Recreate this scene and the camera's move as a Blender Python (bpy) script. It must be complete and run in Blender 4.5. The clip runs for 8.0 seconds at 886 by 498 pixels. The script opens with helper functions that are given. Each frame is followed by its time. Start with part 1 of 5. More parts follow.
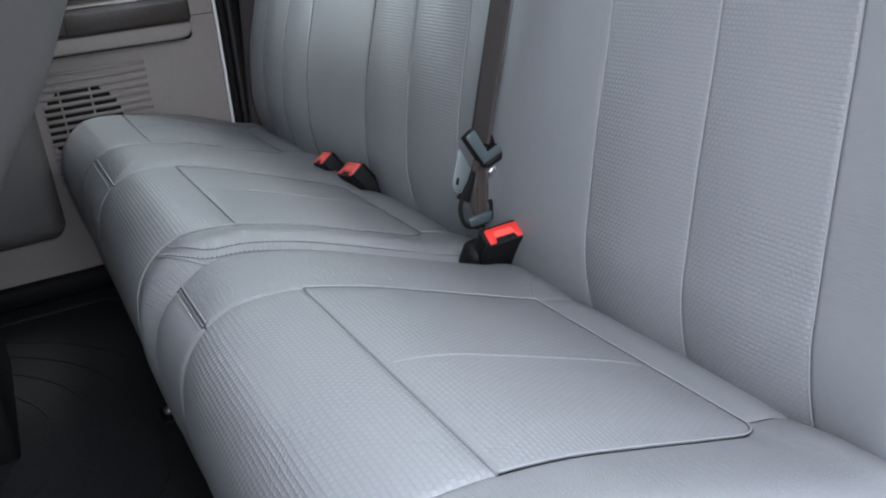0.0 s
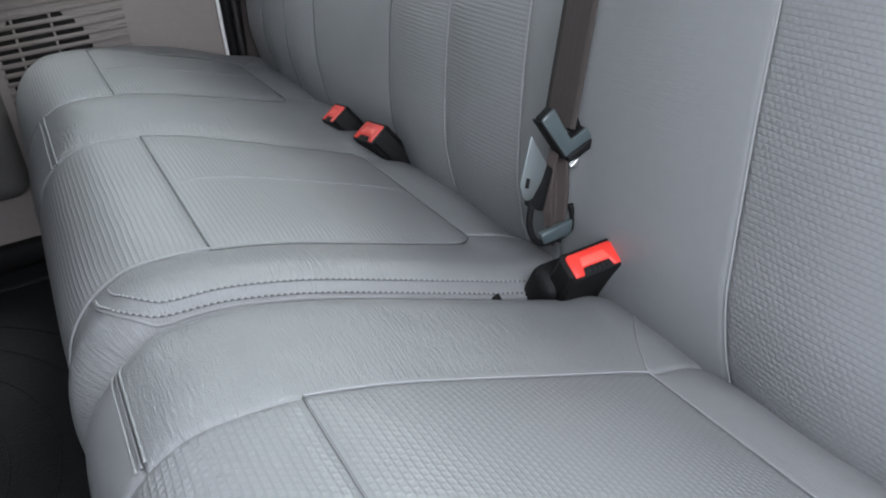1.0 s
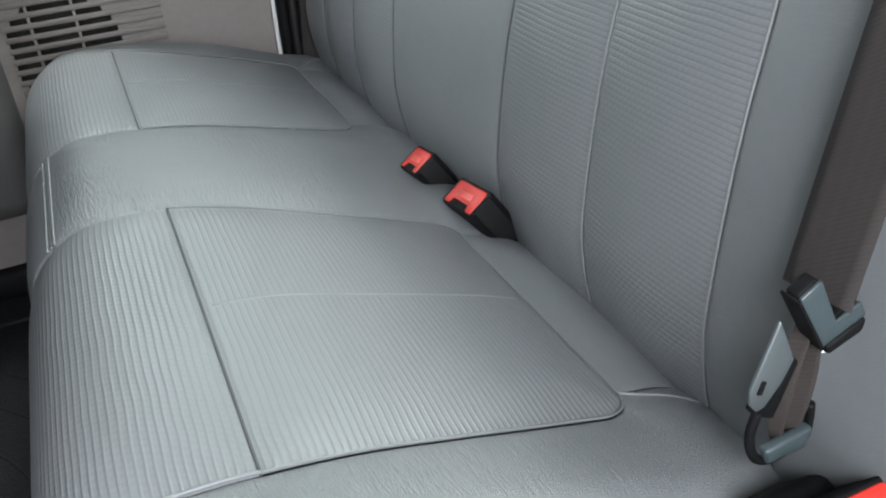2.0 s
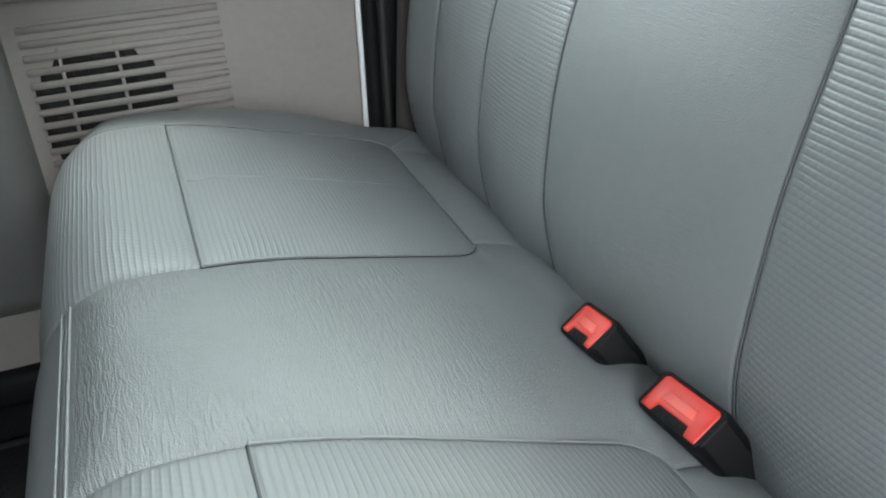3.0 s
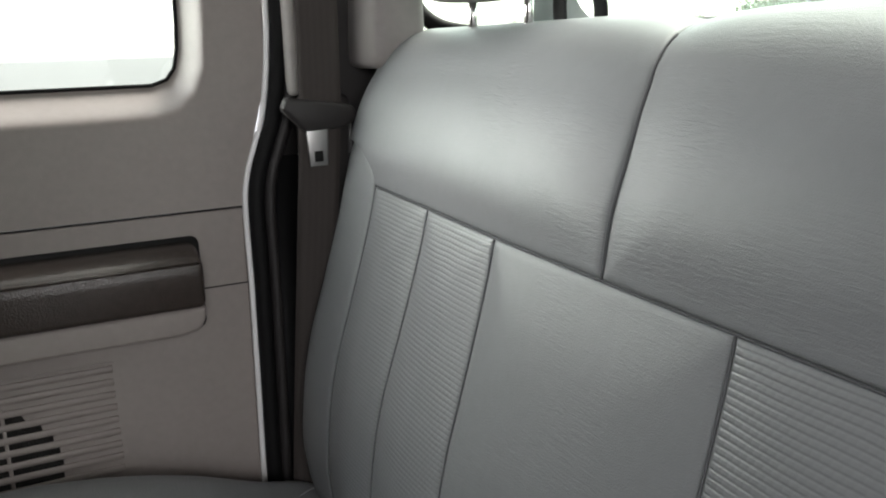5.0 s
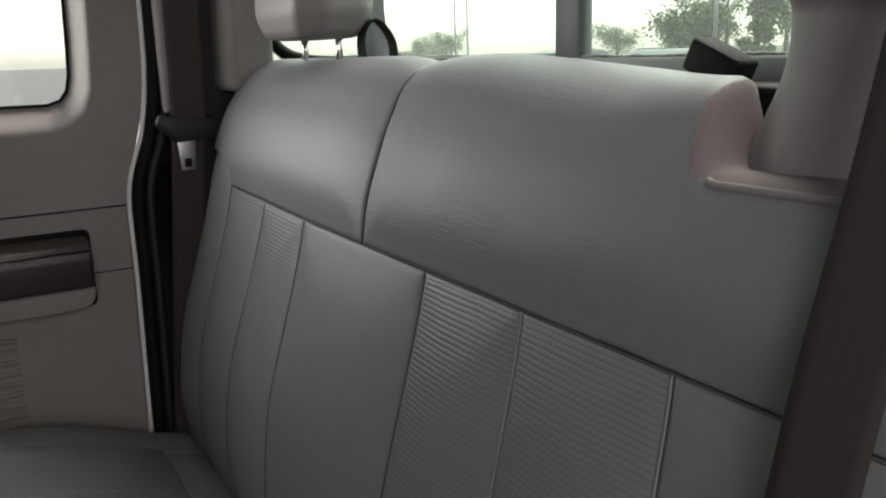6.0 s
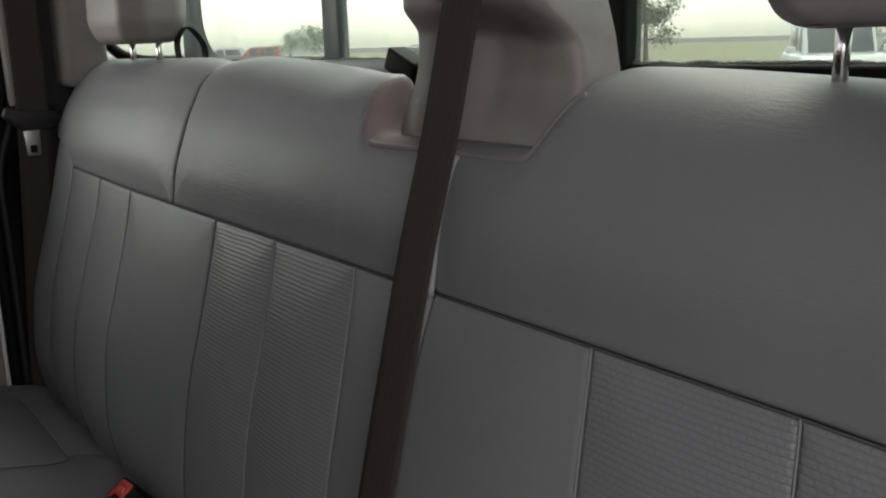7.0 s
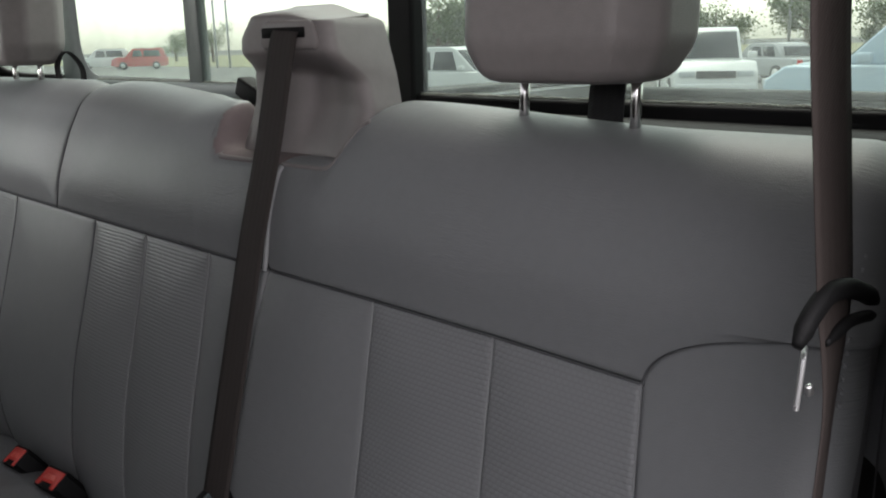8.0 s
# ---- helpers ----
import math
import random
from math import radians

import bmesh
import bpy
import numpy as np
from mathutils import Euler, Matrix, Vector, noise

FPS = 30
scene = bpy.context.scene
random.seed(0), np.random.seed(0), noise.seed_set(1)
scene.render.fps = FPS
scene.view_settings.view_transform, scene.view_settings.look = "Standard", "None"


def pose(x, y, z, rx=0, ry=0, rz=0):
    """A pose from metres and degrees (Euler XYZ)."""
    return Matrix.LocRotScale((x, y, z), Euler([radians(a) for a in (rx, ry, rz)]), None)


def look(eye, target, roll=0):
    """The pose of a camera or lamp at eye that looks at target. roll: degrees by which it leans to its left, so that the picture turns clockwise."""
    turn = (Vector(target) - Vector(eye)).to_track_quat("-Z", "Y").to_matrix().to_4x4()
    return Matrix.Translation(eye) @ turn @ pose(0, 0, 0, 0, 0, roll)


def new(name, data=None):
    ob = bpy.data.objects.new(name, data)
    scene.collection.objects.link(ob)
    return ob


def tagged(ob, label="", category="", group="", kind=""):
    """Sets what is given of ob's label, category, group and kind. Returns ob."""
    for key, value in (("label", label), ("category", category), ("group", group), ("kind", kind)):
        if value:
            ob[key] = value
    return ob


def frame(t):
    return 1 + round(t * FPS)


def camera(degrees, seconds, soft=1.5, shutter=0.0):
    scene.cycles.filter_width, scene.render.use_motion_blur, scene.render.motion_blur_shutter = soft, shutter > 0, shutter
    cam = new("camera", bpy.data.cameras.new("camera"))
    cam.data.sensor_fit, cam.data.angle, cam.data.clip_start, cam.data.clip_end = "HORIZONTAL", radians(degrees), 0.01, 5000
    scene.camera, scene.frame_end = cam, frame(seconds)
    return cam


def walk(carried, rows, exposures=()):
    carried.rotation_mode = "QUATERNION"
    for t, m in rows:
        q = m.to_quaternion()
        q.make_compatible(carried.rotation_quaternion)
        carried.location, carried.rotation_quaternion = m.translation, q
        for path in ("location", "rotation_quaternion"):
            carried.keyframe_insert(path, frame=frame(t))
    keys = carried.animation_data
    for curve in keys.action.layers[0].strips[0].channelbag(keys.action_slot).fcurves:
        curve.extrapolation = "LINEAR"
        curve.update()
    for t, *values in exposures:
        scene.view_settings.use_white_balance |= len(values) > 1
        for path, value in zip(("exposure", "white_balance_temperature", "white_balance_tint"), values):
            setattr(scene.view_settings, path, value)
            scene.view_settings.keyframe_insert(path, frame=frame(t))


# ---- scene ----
cam = camera(56.0, 8.0, 2.0)
PATH = [
    (0, (-0.485, -0.424, 0.792), (0.341, 1.242, 0.057), -5.9),
    (0.5, (-0.436, -0.281, 0.782), (0.331, 1.359, -0.067), -6.3),
    (1, (-0.372, -0.133, 0.782), (0.36, 1.475, -0.156), -6.5),
    (1.5, (-0.328, 0.009, 0.791), (0.34, 1.601, -0.218), -6.2),
    (1.7, (-0.314, 0.063, 0.796), (0.33, 1.653, -0.232), -6.0),
    (2.8, (-0.307, 0.4, 0.796), (0.272, 2.039, -0.194), -3.6),
    (3, (-0.302, 0.457, 0.786), (0.275, 2.103, -0.193), -3.2),
    (3.5, (-0.302, 0.588, 0.772), (0.279, 2.254, -0.17), -2.7),
    (4, (-0.279, 0.602, 0.838), (0.336, 2.371, 0.137), -2.9),
    (4.5, (-0.235, 0.564, 0.903), (0.448, 2.362, 0.355), -2.4),
    (4.7, (-0.242, 0.536, 0.915), (0.51, 2.318, 0.406), -2.1),
    (5.8, (-0.253, 0.274, 0.939), (0.7, 1.974, 0.489), -1.8),
    (6, (-0.255, 0.212, 0.945), (0.736, 1.888, 0.486), -1.8),
    (6.5, (-0.268, 0.07, 0.965), (0.836, 1.665, 0.481), -2.2),
    (7, (-0.305, -0.072, 0.953), (0.915, 1.438, 0.472), -1.8),
    (7.5, (-0.357, -0.211, 1.028), (0.975, 1.198, 0.541), -1.8),
    (8, (-0.394, -0.286, 0.987), (1.009, 1.056, 0.505), -1.3),
]
walk(cam, [(t, look(eye, target, roll)) for t, eye, target, roll in PATH],
     [(0.0, 2.75, 6050, 13), (1.0, 3.0, 6250, 12), (1.7, 3.2, 6300, 10), (3.0, 3.48, 6250, 2), (3.5, 3.46, 6250, 2), (4.0, 3.85, 6450, 8), (4.5, 3.15, 6600, 10), (4.7, 2.9, 6700, 11), (5.8, 1.6, 6950, 14), (6.5, 1.4, 7000, 15), (7.0, 1.1, 7000, 16), (7.5, 1.4, 7050, 18), (8.0, 1.18, 6800, 17)])

# ---- world and light ----
world = bpy.data.worlds.new("sky")
scene.world = world
world.use_nodes = True
wn = world.node_tree.nodes
sky = wn.new("ShaderNodeTexSky")
sky.sky_type, sky.sun_disc = "NISHITA", False
sky.sun_elevation, sky.sun_rotation = radians(60), radians(50)
sky.air_density, sky.dust_density = 1.0, 2.0
haze = wn.new("ShaderNodeHueSaturation")
haze.inputs["Saturation"].default_value = 0.3
world.node_tree.links.new(sky.outputs[0], haze.inputs["Color"])
world.node_tree.links.new(haze.outputs[0], wn["Background"].inputs[0])
wn["Background"].inputs[1].default_value = 0.15
sun_data = bpy.data.lights.new("sun", "SUN")
sun_data.energy, sun_data.angle, sun_data.color = 0.6, radians(25), (1.0, 0.97, 0.93)
sun = new("sun", sun_data)
sun.matrix_world = look((3.54, 2.97, 8), (0, 0, 0))


def window_light(name, at, toward, w, h, watts, color, spread=180):
    """Skylight that comes in through an opening."""
    d = bpy.data.lights.new(name, "AREA")
    d.shape, d.size, d.size_y, d.energy, d.color = "RECTANGLE", w, h, watts, color
    d.spread = radians(spread)
    ob = new(name, d)
    ob.matrix_world = look(at, toward)
    return ob


# low bright sky over the lot comes in level through the side window; the roof shades the bench from the sky above
window_light("skylight_side_window", (-0.50, 1.56, 1.06), (0.12, 1.0, 0.94), 0.85, 0.30, 0.46, (0.96, 1.0, 0.99), 75)
window_light("skylight_rear_window", (0.275, 0.78, 1.245), (-0.45, 0.78, 0.55), 1.08, 0.22, 0.42, (0.97, 1.0, 0.98), 90)
window_light("skylight_open_doorway", (-0.30, -0.50, 1.20), (0.0, 0.10, 0.60), 0.8, 0.4, 2.2, (0.97, 0.98, 1.0))


# ---- materials ----
def mat_new(name, color, rough=0.5, metal=0.0, spec=0.5):
    m = bpy.data.materials.new(name)
    m.use_nodes = True
    b = m.node_tree.nodes["Principled BSDF"]
    b.inputs["Base Color"].default_value = (*color, 1)
    b.inputs["Roughness"].default_value = rough
    b.inputs["Metallic"].default_value = metal
    b.inputs["Specular IOR Level"].default_value = spec
    return m


def nd(m, kind, **props):
    n = m.node_tree.nodes.new(kind)
    for k, v in props.items():
        n.inputs[k].default_value = v
    return n


def ln(m, a, b):
    m.node_tree.links.new(a, b)


def mth(m, op, a, b=0.0):
    n = m.node_tree.nodes.new("ShaderNodeMath")
    n.operation = op
    for i, v in enumerate((a, b)):
        if isinstance(v, (int, float)):
            n.inputs[i].default_value = v
        else:
            ln(m, v, n.inputs[i])
    return n.outputs[0]


def stain(m, color, scale=6.0, amount=0.12, coord="Object"):
    """Uneven colour at two scales on the base colour."""
    t = nd(m, "ShaderNodeTexCoord")
    a = nd(m, "ShaderNodeTexNoise", Scale=scale, Detail=3.0)
    b = nd(m, "ShaderNodeTexNoise", Scale=scale * 22, Detail=2.0)
    ln(m, t.outputs[coord], a.inputs["Vector"])
    ln(m, t.outputs[coord], b.inputs["Vector"])
    f = mth(m, "ADD", mth(m, "MULTIPLY", a.outputs[0], 0.6), mth(m, "MULTIPLY", b.outputs[0], 0.4))
    r = nd(m, "ShaderNodeValToRGB")
    r.color_ramp.elements[0].position, r.color_ramp.elements[1].position = 0.3, 0.7
    r.color_ramp.elements[0].color = (*[c * (1 - amount) for c in color], 1)
    r.color_ramp.elements[1].color = (*[min(1, c * (1 + amount)) for c in color], 1)
    ln(m, f, r.inputs[0])
    ln(m, r.outputs[0], m.node_tree.nodes["Principled BSDF"].inputs["Base Color"])
    return t


def bump(m, height, strength=0.3, dist=0.001):
    n = nd(m, "ShaderNodeBump", Strength=strength, Distance=dist)
    ln(m, height, n.inputs["Height"])
    ln(m, n.outputs[0], m.node_tree.nodes["Principled BSDF"].inputs["Normal"])


def grained(name, color, rough, scale=900.0, strength=0.25, dist=0.0006, amount=0.08, spec=0.5):
    """Moulded plastic with a fine pebble grain."""
    m = mat_new(name, color, rough, 0, spec)
    t = stain(m, color, 5, amount)
    v = nd(m, "ShaderNodeTexVoronoi", Scale=scale)
    ln(m, t.outputs["Object"], v.inputs["Vector"])
    bump(m, v.outputs[0], strength, dist)
    return m


LEATHER = (0.170, 0.176, 0.181)


def vinyl(name="grey_vinyl", lo=0.42, hi=0.68, strength=0.33, from_run=-1.0, gloss=(0.38, 0.54)):
    """Grey leather-like vinyl: fine grain and stretched creases."""
    m = mat_new(name, LEATHER, 0.42, 0, 0.5)
    t = stain(m, LEATHER, 5, 0.05)
    mp = nd(m, "ShaderNodeMapping")
    mp.inputs["Scale"].default_value = (60, 420, 1)
    mp.inputs["Rotation"].default_value = (0, 0, 0.12)
    ln(m, t.outputs["UV"], mp.inputs["Vector"])
    a = nd(m, "ShaderNodeTexNoise", Scale=1.0, Detail=2.0, Distortion=0.9)
    ln(m, mp.outputs[0], a.inputs["Vector"])
    patchy = nd(m, "ShaderNodeTexNoise", Scale=9.0, Detail=1.0)
    ln(m, t.outputs["Object"], patchy.inputs["Vector"])
    gate = nd(m, "ShaderNodeMapRange", **{"From Min": lo, "From Max": hi})
    ln(m, patchy.outputs[0], gate.inputs["Value"])
    grain = nd(m, "ShaderNodeTexVoronoi", Scale=1100.0)
    ln(m, t.outputs["Object"], grain.inputs["Vector"])
    soft = nd(m, "ShaderNodeTexNoise", Scale=16.0, Detail=2.0)
    ln(m, t.outputs["Object"], soft.inputs["Vector"])
    h = mth(m, "MULTIPLY", a.outputs[0], gate.outputs[0])
    # sat-on creases begin some way along the panel
    run = nd(m, "ShaderNodeSeparateXYZ")
    ln(m, t.outputs["UV"], run.inputs[0])
    begin = nd(m, "ShaderNodeMapRange", **{"From Min": from_run, "From Max": from_run + 0.12})
    ln(m, run.outputs["Y"], begin.inputs["Value"])
    h = mth(m, "MULTIPLY", h, begin.outputs[0])
    h = mth(m, "ADD", h, mth(m, "MULTIPLY", grain.outputs[0], 0.26))
    h = mth(m, "ADD", h, mth(m, "MULTIPLY", soft.outputs[0], 1.6))
    bump(m, h, strength, 0.0016)
    rr = nd(m, "ShaderNodeMapRange", **{"To Min": gloss[0], "To Max": gloss[1]})
    ln(m, patchy.outputs[0], rr.inputs["Value"])
    ln(m, rr.outputs[0], m.node_tree.nodes["Principled BSDF"].inputs["Roughness"])
    return m


def ribbed(name="ribbed_vinyl", cut=0.22, strength=0.44):
    """Grey vinyl pressed with rows of small ribs, each row broken into short pads; cut: how deep the breaks are."""
    m = mat_new(name, LEATHER, 0.40, 0, 0.5)
    t = nd(m, "ShaderNodeTexCoord")
    sp = nd(m, "ShaderNodeSeparateXYZ")
    ln(m, t.outputs["UV"], sp.inputs[0])
    wob = nd(m, "ShaderNodeTexNoise", Scale=25.0, Detail=1.0)
    ln(m, t.outputs["UV"], wob.inputs["Vector"])
    v = mth(m, "ADD", sp.outputs["Y"], mth(m, "MULTIPLY", wob.outputs[0], 0.002))
    row = mth(m, "MULTIPLY", v, 1 / 0.0046)
    def pad(x, power):
        c = mth(m, "ABSOLUTE", mth(m, "COSINE", mth(m, "MULTIPLY", x, math.pi)))
        return mth(m, "SUBTRACT", 1.0, mth(m, "POWER", c, power))
    rows = pad(row, 6.0)
    shift = mth(m, "MULTIPLY", mth(m, "FLOOR", row), 0.5)
    dash = pad(mth(m, "ADD", mth(m, "MULTIPLY", sp.outputs["X"], 1 / 0.0056), shift), 4.0)
    h = mth(m, "MULTIPLY", rows, mth(m, "ADD", 1.0 - cut, mth(m, "MULTIPLY", dash, cut)))
    # pressed flat in patches where it has been sat on
    worn = nd(m, "ShaderNodeTexNoise", Scale=7.0, Detail=2.0)
    ln(m, t.outputs["UV"], worn.inputs["Vector"])
    keep = nd(m, "ShaderNodeMapRange", **{"From Min": 0.36, "From Max": 0.62, "To Min": 0.45, "To Max": 1.0})
    ln(m, worn.outputs[0], keep.inputs["Value"])
    bump(m, mth(m, "MULTIPLY", h, keep.outputs[0]), strength, 0.0010)
    # grooves are tinted darker, adding a little of their shade to the colour
    r = nd(m, "ShaderNodeValToRGB")
    r.color_ramp.elements[0].color = (*[c * 0.94 for c in LEATHER], 1)
    r.color_ramp.elements[1].color = (*[c * 1.04 for c in LEATHER], 1)
    r.color_ramp.elements[1].position = 0.7
    ln(m, h, r.inputs[0])
    ln(m, r.outputs[0], m.node_tree.nodes["Principled BSDF"].inputs["Base Color"])
    return m


def webbing(name, color):
    m = mat_new(name, color, 0.7, 0, 0.2)
    t = nd(m, "ShaderNodeTexCoord")
    sp = nd(m, "ShaderNodeSeparateXYZ")
    ln(m, t.outputs["UV"], sp.inputs[0])
    a = mth(m, "SINE", mth(m, "MULTIPLY", sp.outputs["X"], 2 * math.pi / 0.0075))
    b = mth(m, "SINE", mth(m, "MULTIPLY", mth(m, "ADD", sp.outputs["Y"], mth(m, "MULTIPLY", sp.outputs["X"], 0.6)), 2 * math.pi / 0.0028))
    h = mth(m, "ADD", mth(m, "MULTIPLY", a, 0.12), mth(m, "MULTIPLY", b, 0.16))
    bump(m, h, 0.5, 0.001)
    r = nd(m, "ShaderNodeValToRGB")
    r.color_ramp.elements[0].color = (*[c * 0.78 for c in color], 1)
    r.color_ramp.elements[1].color = (*[c * 1.12 for c in color], 1)
    ln(m, mth(m, "ADD", h, 0.5), r.inputs[0])
    ln(m, r.outputs[0], m.node_tree.nodes["Principled BSDF"].inputs["Base Color"])
    return m


def glassy(name, tint, dust=0.0):
    """Clear glass with a faint gloss and a film of dried dust in patches."""
    m = bpy.data.materials.new(name)
    m.use_nodes = True
    nt = m.node_tree
    nt.nodes.remove(nt.nodes["Principled BSDF"])
    tr = nd(m, "ShaderNodeBsdfTransparent", Color=(*tint, 1))
    gl = nd(m, "ShaderNodeBsdfGlossy", Roughness=0.02)
    mx = nd(m, "ShaderNodeMixShader")
    mx.inputs[0].default_value = 0.06
    ln(m, tr.outputs[0], mx.inputs[1])
    ln(m, gl.outputs[0], mx.inputs[2])
    film = nd(m, "ShaderNodeBsdfTranslucent", Color=(0.62, 0.70, 0.66, 1))
    t = nd(m, "ShaderNodeTexCoord")
    a = nd(m, "ShaderNodeTexNoise", Scale=7.0, Detail=5.0, Roughness=0.65)
    ln(m, t.outputs["Object"], a.inputs["Vector"])
    r = nd(m, "ShaderNodeMapRange", **{"From Min": 0.35, "From Max": 0.75, "To Min": dust * 0.4, "To Max": dust * 1.6})
    ln(m, a.outputs[0], r.inputs["Value"])
    top = nd(m, "ShaderNodeMixShader")
    ln(m, r.outputs[0], top.inputs[0])
    ln(m, mx.outputs[0], top.inputs[1])
    ln(m, film.outputs[0], top.inputs[2])
    ln(m, top.outputs[0], nt.nodes["Material Output"].inputs[0])
    return m


VINYL, RIBBED, PADDED = vinyl(), ribbed(), ribbed("padded_vinyl", 0.78, 0.44)
BACK_WEAVE = ribbed("woven_back_vinyl", 0.32, 0.36)
NOTCH_VINYL = grained("pinkish_grey_vinyl", (0.175, 0.138, 0.138), 0.7)
CREASED = vinyl("creased_vinyl", 0.28, 0.58, 0.85, 0.12, (0.28, 0.40))
PALE_SEAM = mat_new("pale_thread_and_lit_seam", (0.205, 0.21, 0.215), 0.6)
THREAD = mat_new("thread", (0.33, 0.335, 0.34), 0.7)
# dark tubes laid in the seams put the gaps' shade into colour
SEAM_SHADE = mat_new("seam_shade", (0.075, 0.078, 0.082), 0.8)
SOFT_SEAM_SHADE = mat_new("soft_seam_shade", (0.14, 0.145, 0.15), 0.8)
CORD = mat_new("tan_grey_cord", (0.195, 0.178, 0.176), 0.6)
DOOR_GREY = grained("door_plastic", (0.235, 0.205, 0.192), 0.55)
GREY_PLASTIC = grained("grey_plastic", (0.22, 0.20, 0.195), 0.5)
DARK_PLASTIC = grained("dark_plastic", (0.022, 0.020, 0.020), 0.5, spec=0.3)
BLACK = grained("black_rubber", (0.0045, 0.0045, 0.0048), 0.65, spec=0.2)
SOFT_PAD = grained("soft_black_pad", (0.036, 0.028, 0.024), 0.26, 520, 0.4, 0.0008, 0.2)
RED = mat_new("red_plastic", (0.62, 0.030, 0.020), 0.45)
SPEAKER_MESH = grained("speaker_mesh", (0.016, 0.015, 0.014), 0.8, 420, 0.9, 0.002, 0.5, 0.2)
SLATE = grained("slate_plastic", (0.052, 0.068, 0.072), 0.3, 900, 0.1)
CHROME = mat_new("chrome", (0.75, 0.74, 0.73), 0.18, 1.0)
STEEL = mat_new("brushed_steel", (0.6, 0.6, 0.6), 0.35, 1.0)
WHITE_PAINT = mat_new("white_paint", (0.78, 0.78, 0.78), 0.3)
BELT = webbing("belt_webbing", (0.043, 0.0365, 0.034))
BELT_BROWN = webbing("brown_webbing", (0.046, 0.037, 0.034))
DULL_STEEL = mat_new("dull_steel", (0.34, 0.335, 0.33), 0.4, 1.0)
SATIN = mat_new("satin_coated_steel", (0.20, 0.225, 0.23), 0.42, 0.7, 0.3)
GLARE_RED = mat_new("red_plastic_glare", (0.74, 0.09, 0.065), 0.4)
BELT_BLACK = webbing("black_webbing", (0.02, 0.02, 0.021))
SHADE_CLOTH = grained("shaded_seat_cloth", (0.058, 0.056, 0.055), 0.85, 900)
SHADED_POCKET = grained("shaded_pocket_plastic", (0.105, 0.10, 0.096), 0.55)
HEADLINER = grained("headliner_cloth", (0.45, 0.43, 0.41), 0.9, 1500)
MAT_RUBBER = grained("floor_rubber", (0.0126, 0.0133, 0.0140), 0.8, 300, 0.5, 0.002, 0.3, 0.2)
GLASS = glassy("window_glass", (0.96, 1.0, 0.97), 0.03)
DUSTY_GLASS = glassy("dusty_window_glass", (0.90, 1.0, 0.92), 0.11)
POST_GREY = grained("post_grey", (0.10, 0.118, 0.11), 0.4)
DUST = grained("dried_dust", (0.30, 0.32, 0.28), 0.95, 500, 0.8, 0.002, 0.5)
FRIT = grained("grey_glass_border", (0.30, 0.34, 0.33), 0.4)


# ---- mesh helpers ----
def part(name, bm, material, parent=None, label="", smooth=True):
    me = bpy.data.meshes.new(name)
    bm.normal_update()
    for f in bm.faces:
        f.smooth = smooth
    bm.to_mesh(me)
    bm.free()
    me.materials.append(material)
    ob = new(name, me)
    ob.parent = parent
    if label:
        tagged(ob, label)
    return ob


def thing(name, at, label, category, group="", kind=""):
    ob = new(name)
    ob.location = at
    bpy.context.view_layer.update()
    return tagged(ob, label, category, group, kind)


def under(ob, parent):
    """Put a world-placed part under its thing without moving it."""
    ob.parent = parent
    if parent.parent is None:
        ob.matrix_parent_inverse = Matrix.Translation(-parent.location)
    return ob


def box(x0, x1, y0, y1, z0, z1, bev=0.004, seg=2):
    bm = bmesh.new()
    bmesh.ops.create_cube(bm, size=1)
    for v in bm.verts:
        v.co = Vector(((x0 + x1) / 2 + v.co.x * (x1 - x0), (y0 + y1) / 2 + v.co.y * (y1 - y0), (z0 + z1) / 2 + v.co.z * (z1 - z0)))
    if bev:
        bmesh.ops.bevel(bm, geom=list(bm.edges), offset=bev, segments=seg, profile=0.5, affect="EDGES")
    return bm


def slab(outline, axis, a0, a1, bev=0.003, seg=2):
    """An outline of 2D points, pushed along x, y or z from a0 to a1, with rounded edges."""
    bm = bmesh.new()
    put3 = {"x": lambda p, a: (a, p[0], p[1]), "y": lambda p, a: (p[0], a, p[1]), "z": lambda p, a: (p[0], p[1], a)}[axis]
    lo = [bm.verts.new(put3(p, a0)) for p in outline]
    hi = [bm.verts.new(put3(p, a1)) for p in outline]
    n = len(outline)
    bm.faces.new(lo)
    bm.faces.new(hi[::-1])
    for i in range(n):
        bm.faces.new((lo[i], hi[i], hi[(i + 1) % n], lo[(i + 1) % n]))
    bmesh.ops.recalc_face_normals(bm, faces=bm.faces)
    if bev:
        bmesh.ops.bevel(bm, geom=list(bm.edges), offset=bev, segments=seg, profile=0.5, affect="EDGES")
    return bm


def rounded(x0, x1, z0, z1, r, n=6):
    """A rounded rectangle as 2D points."""
    pts = []
    for cx, cz, a0 in ((x1 - r, z1 - r, 0), (x0 + r, z1 - r, 90), (x0 + r, z0 + r, 180), (x1 - r, z0 + r, 270)):
        for i in range(n + 1):
            a = radians(a0 + 90 * i / n)
            pts.append((cx + r * math.cos(a), cz + r * math.sin(a)))
    return pts


def spline(points, n=12):
    """Catmull-Rom points through the given ones."""
    p = [Vector(q) for q in points]
    p = [p[0] * 2 - p[1]] + p + [p[-1] * 2 - p[-2]]
    out = []
    for i in range(1, len(p) - 2):
        for k in range(n):
            t = k / n
            a, b, c, d = p[i - 1], p[i], p[i + 1], p[i + 2]
            out.append(0.5 * (2 * b + (c - a) * t + (2 * a - 5 * b + 4 * c - d) * t * t + (3 * b - a - 3 * c + d) * t ** 3))
    out.append(p[-2])
    return out


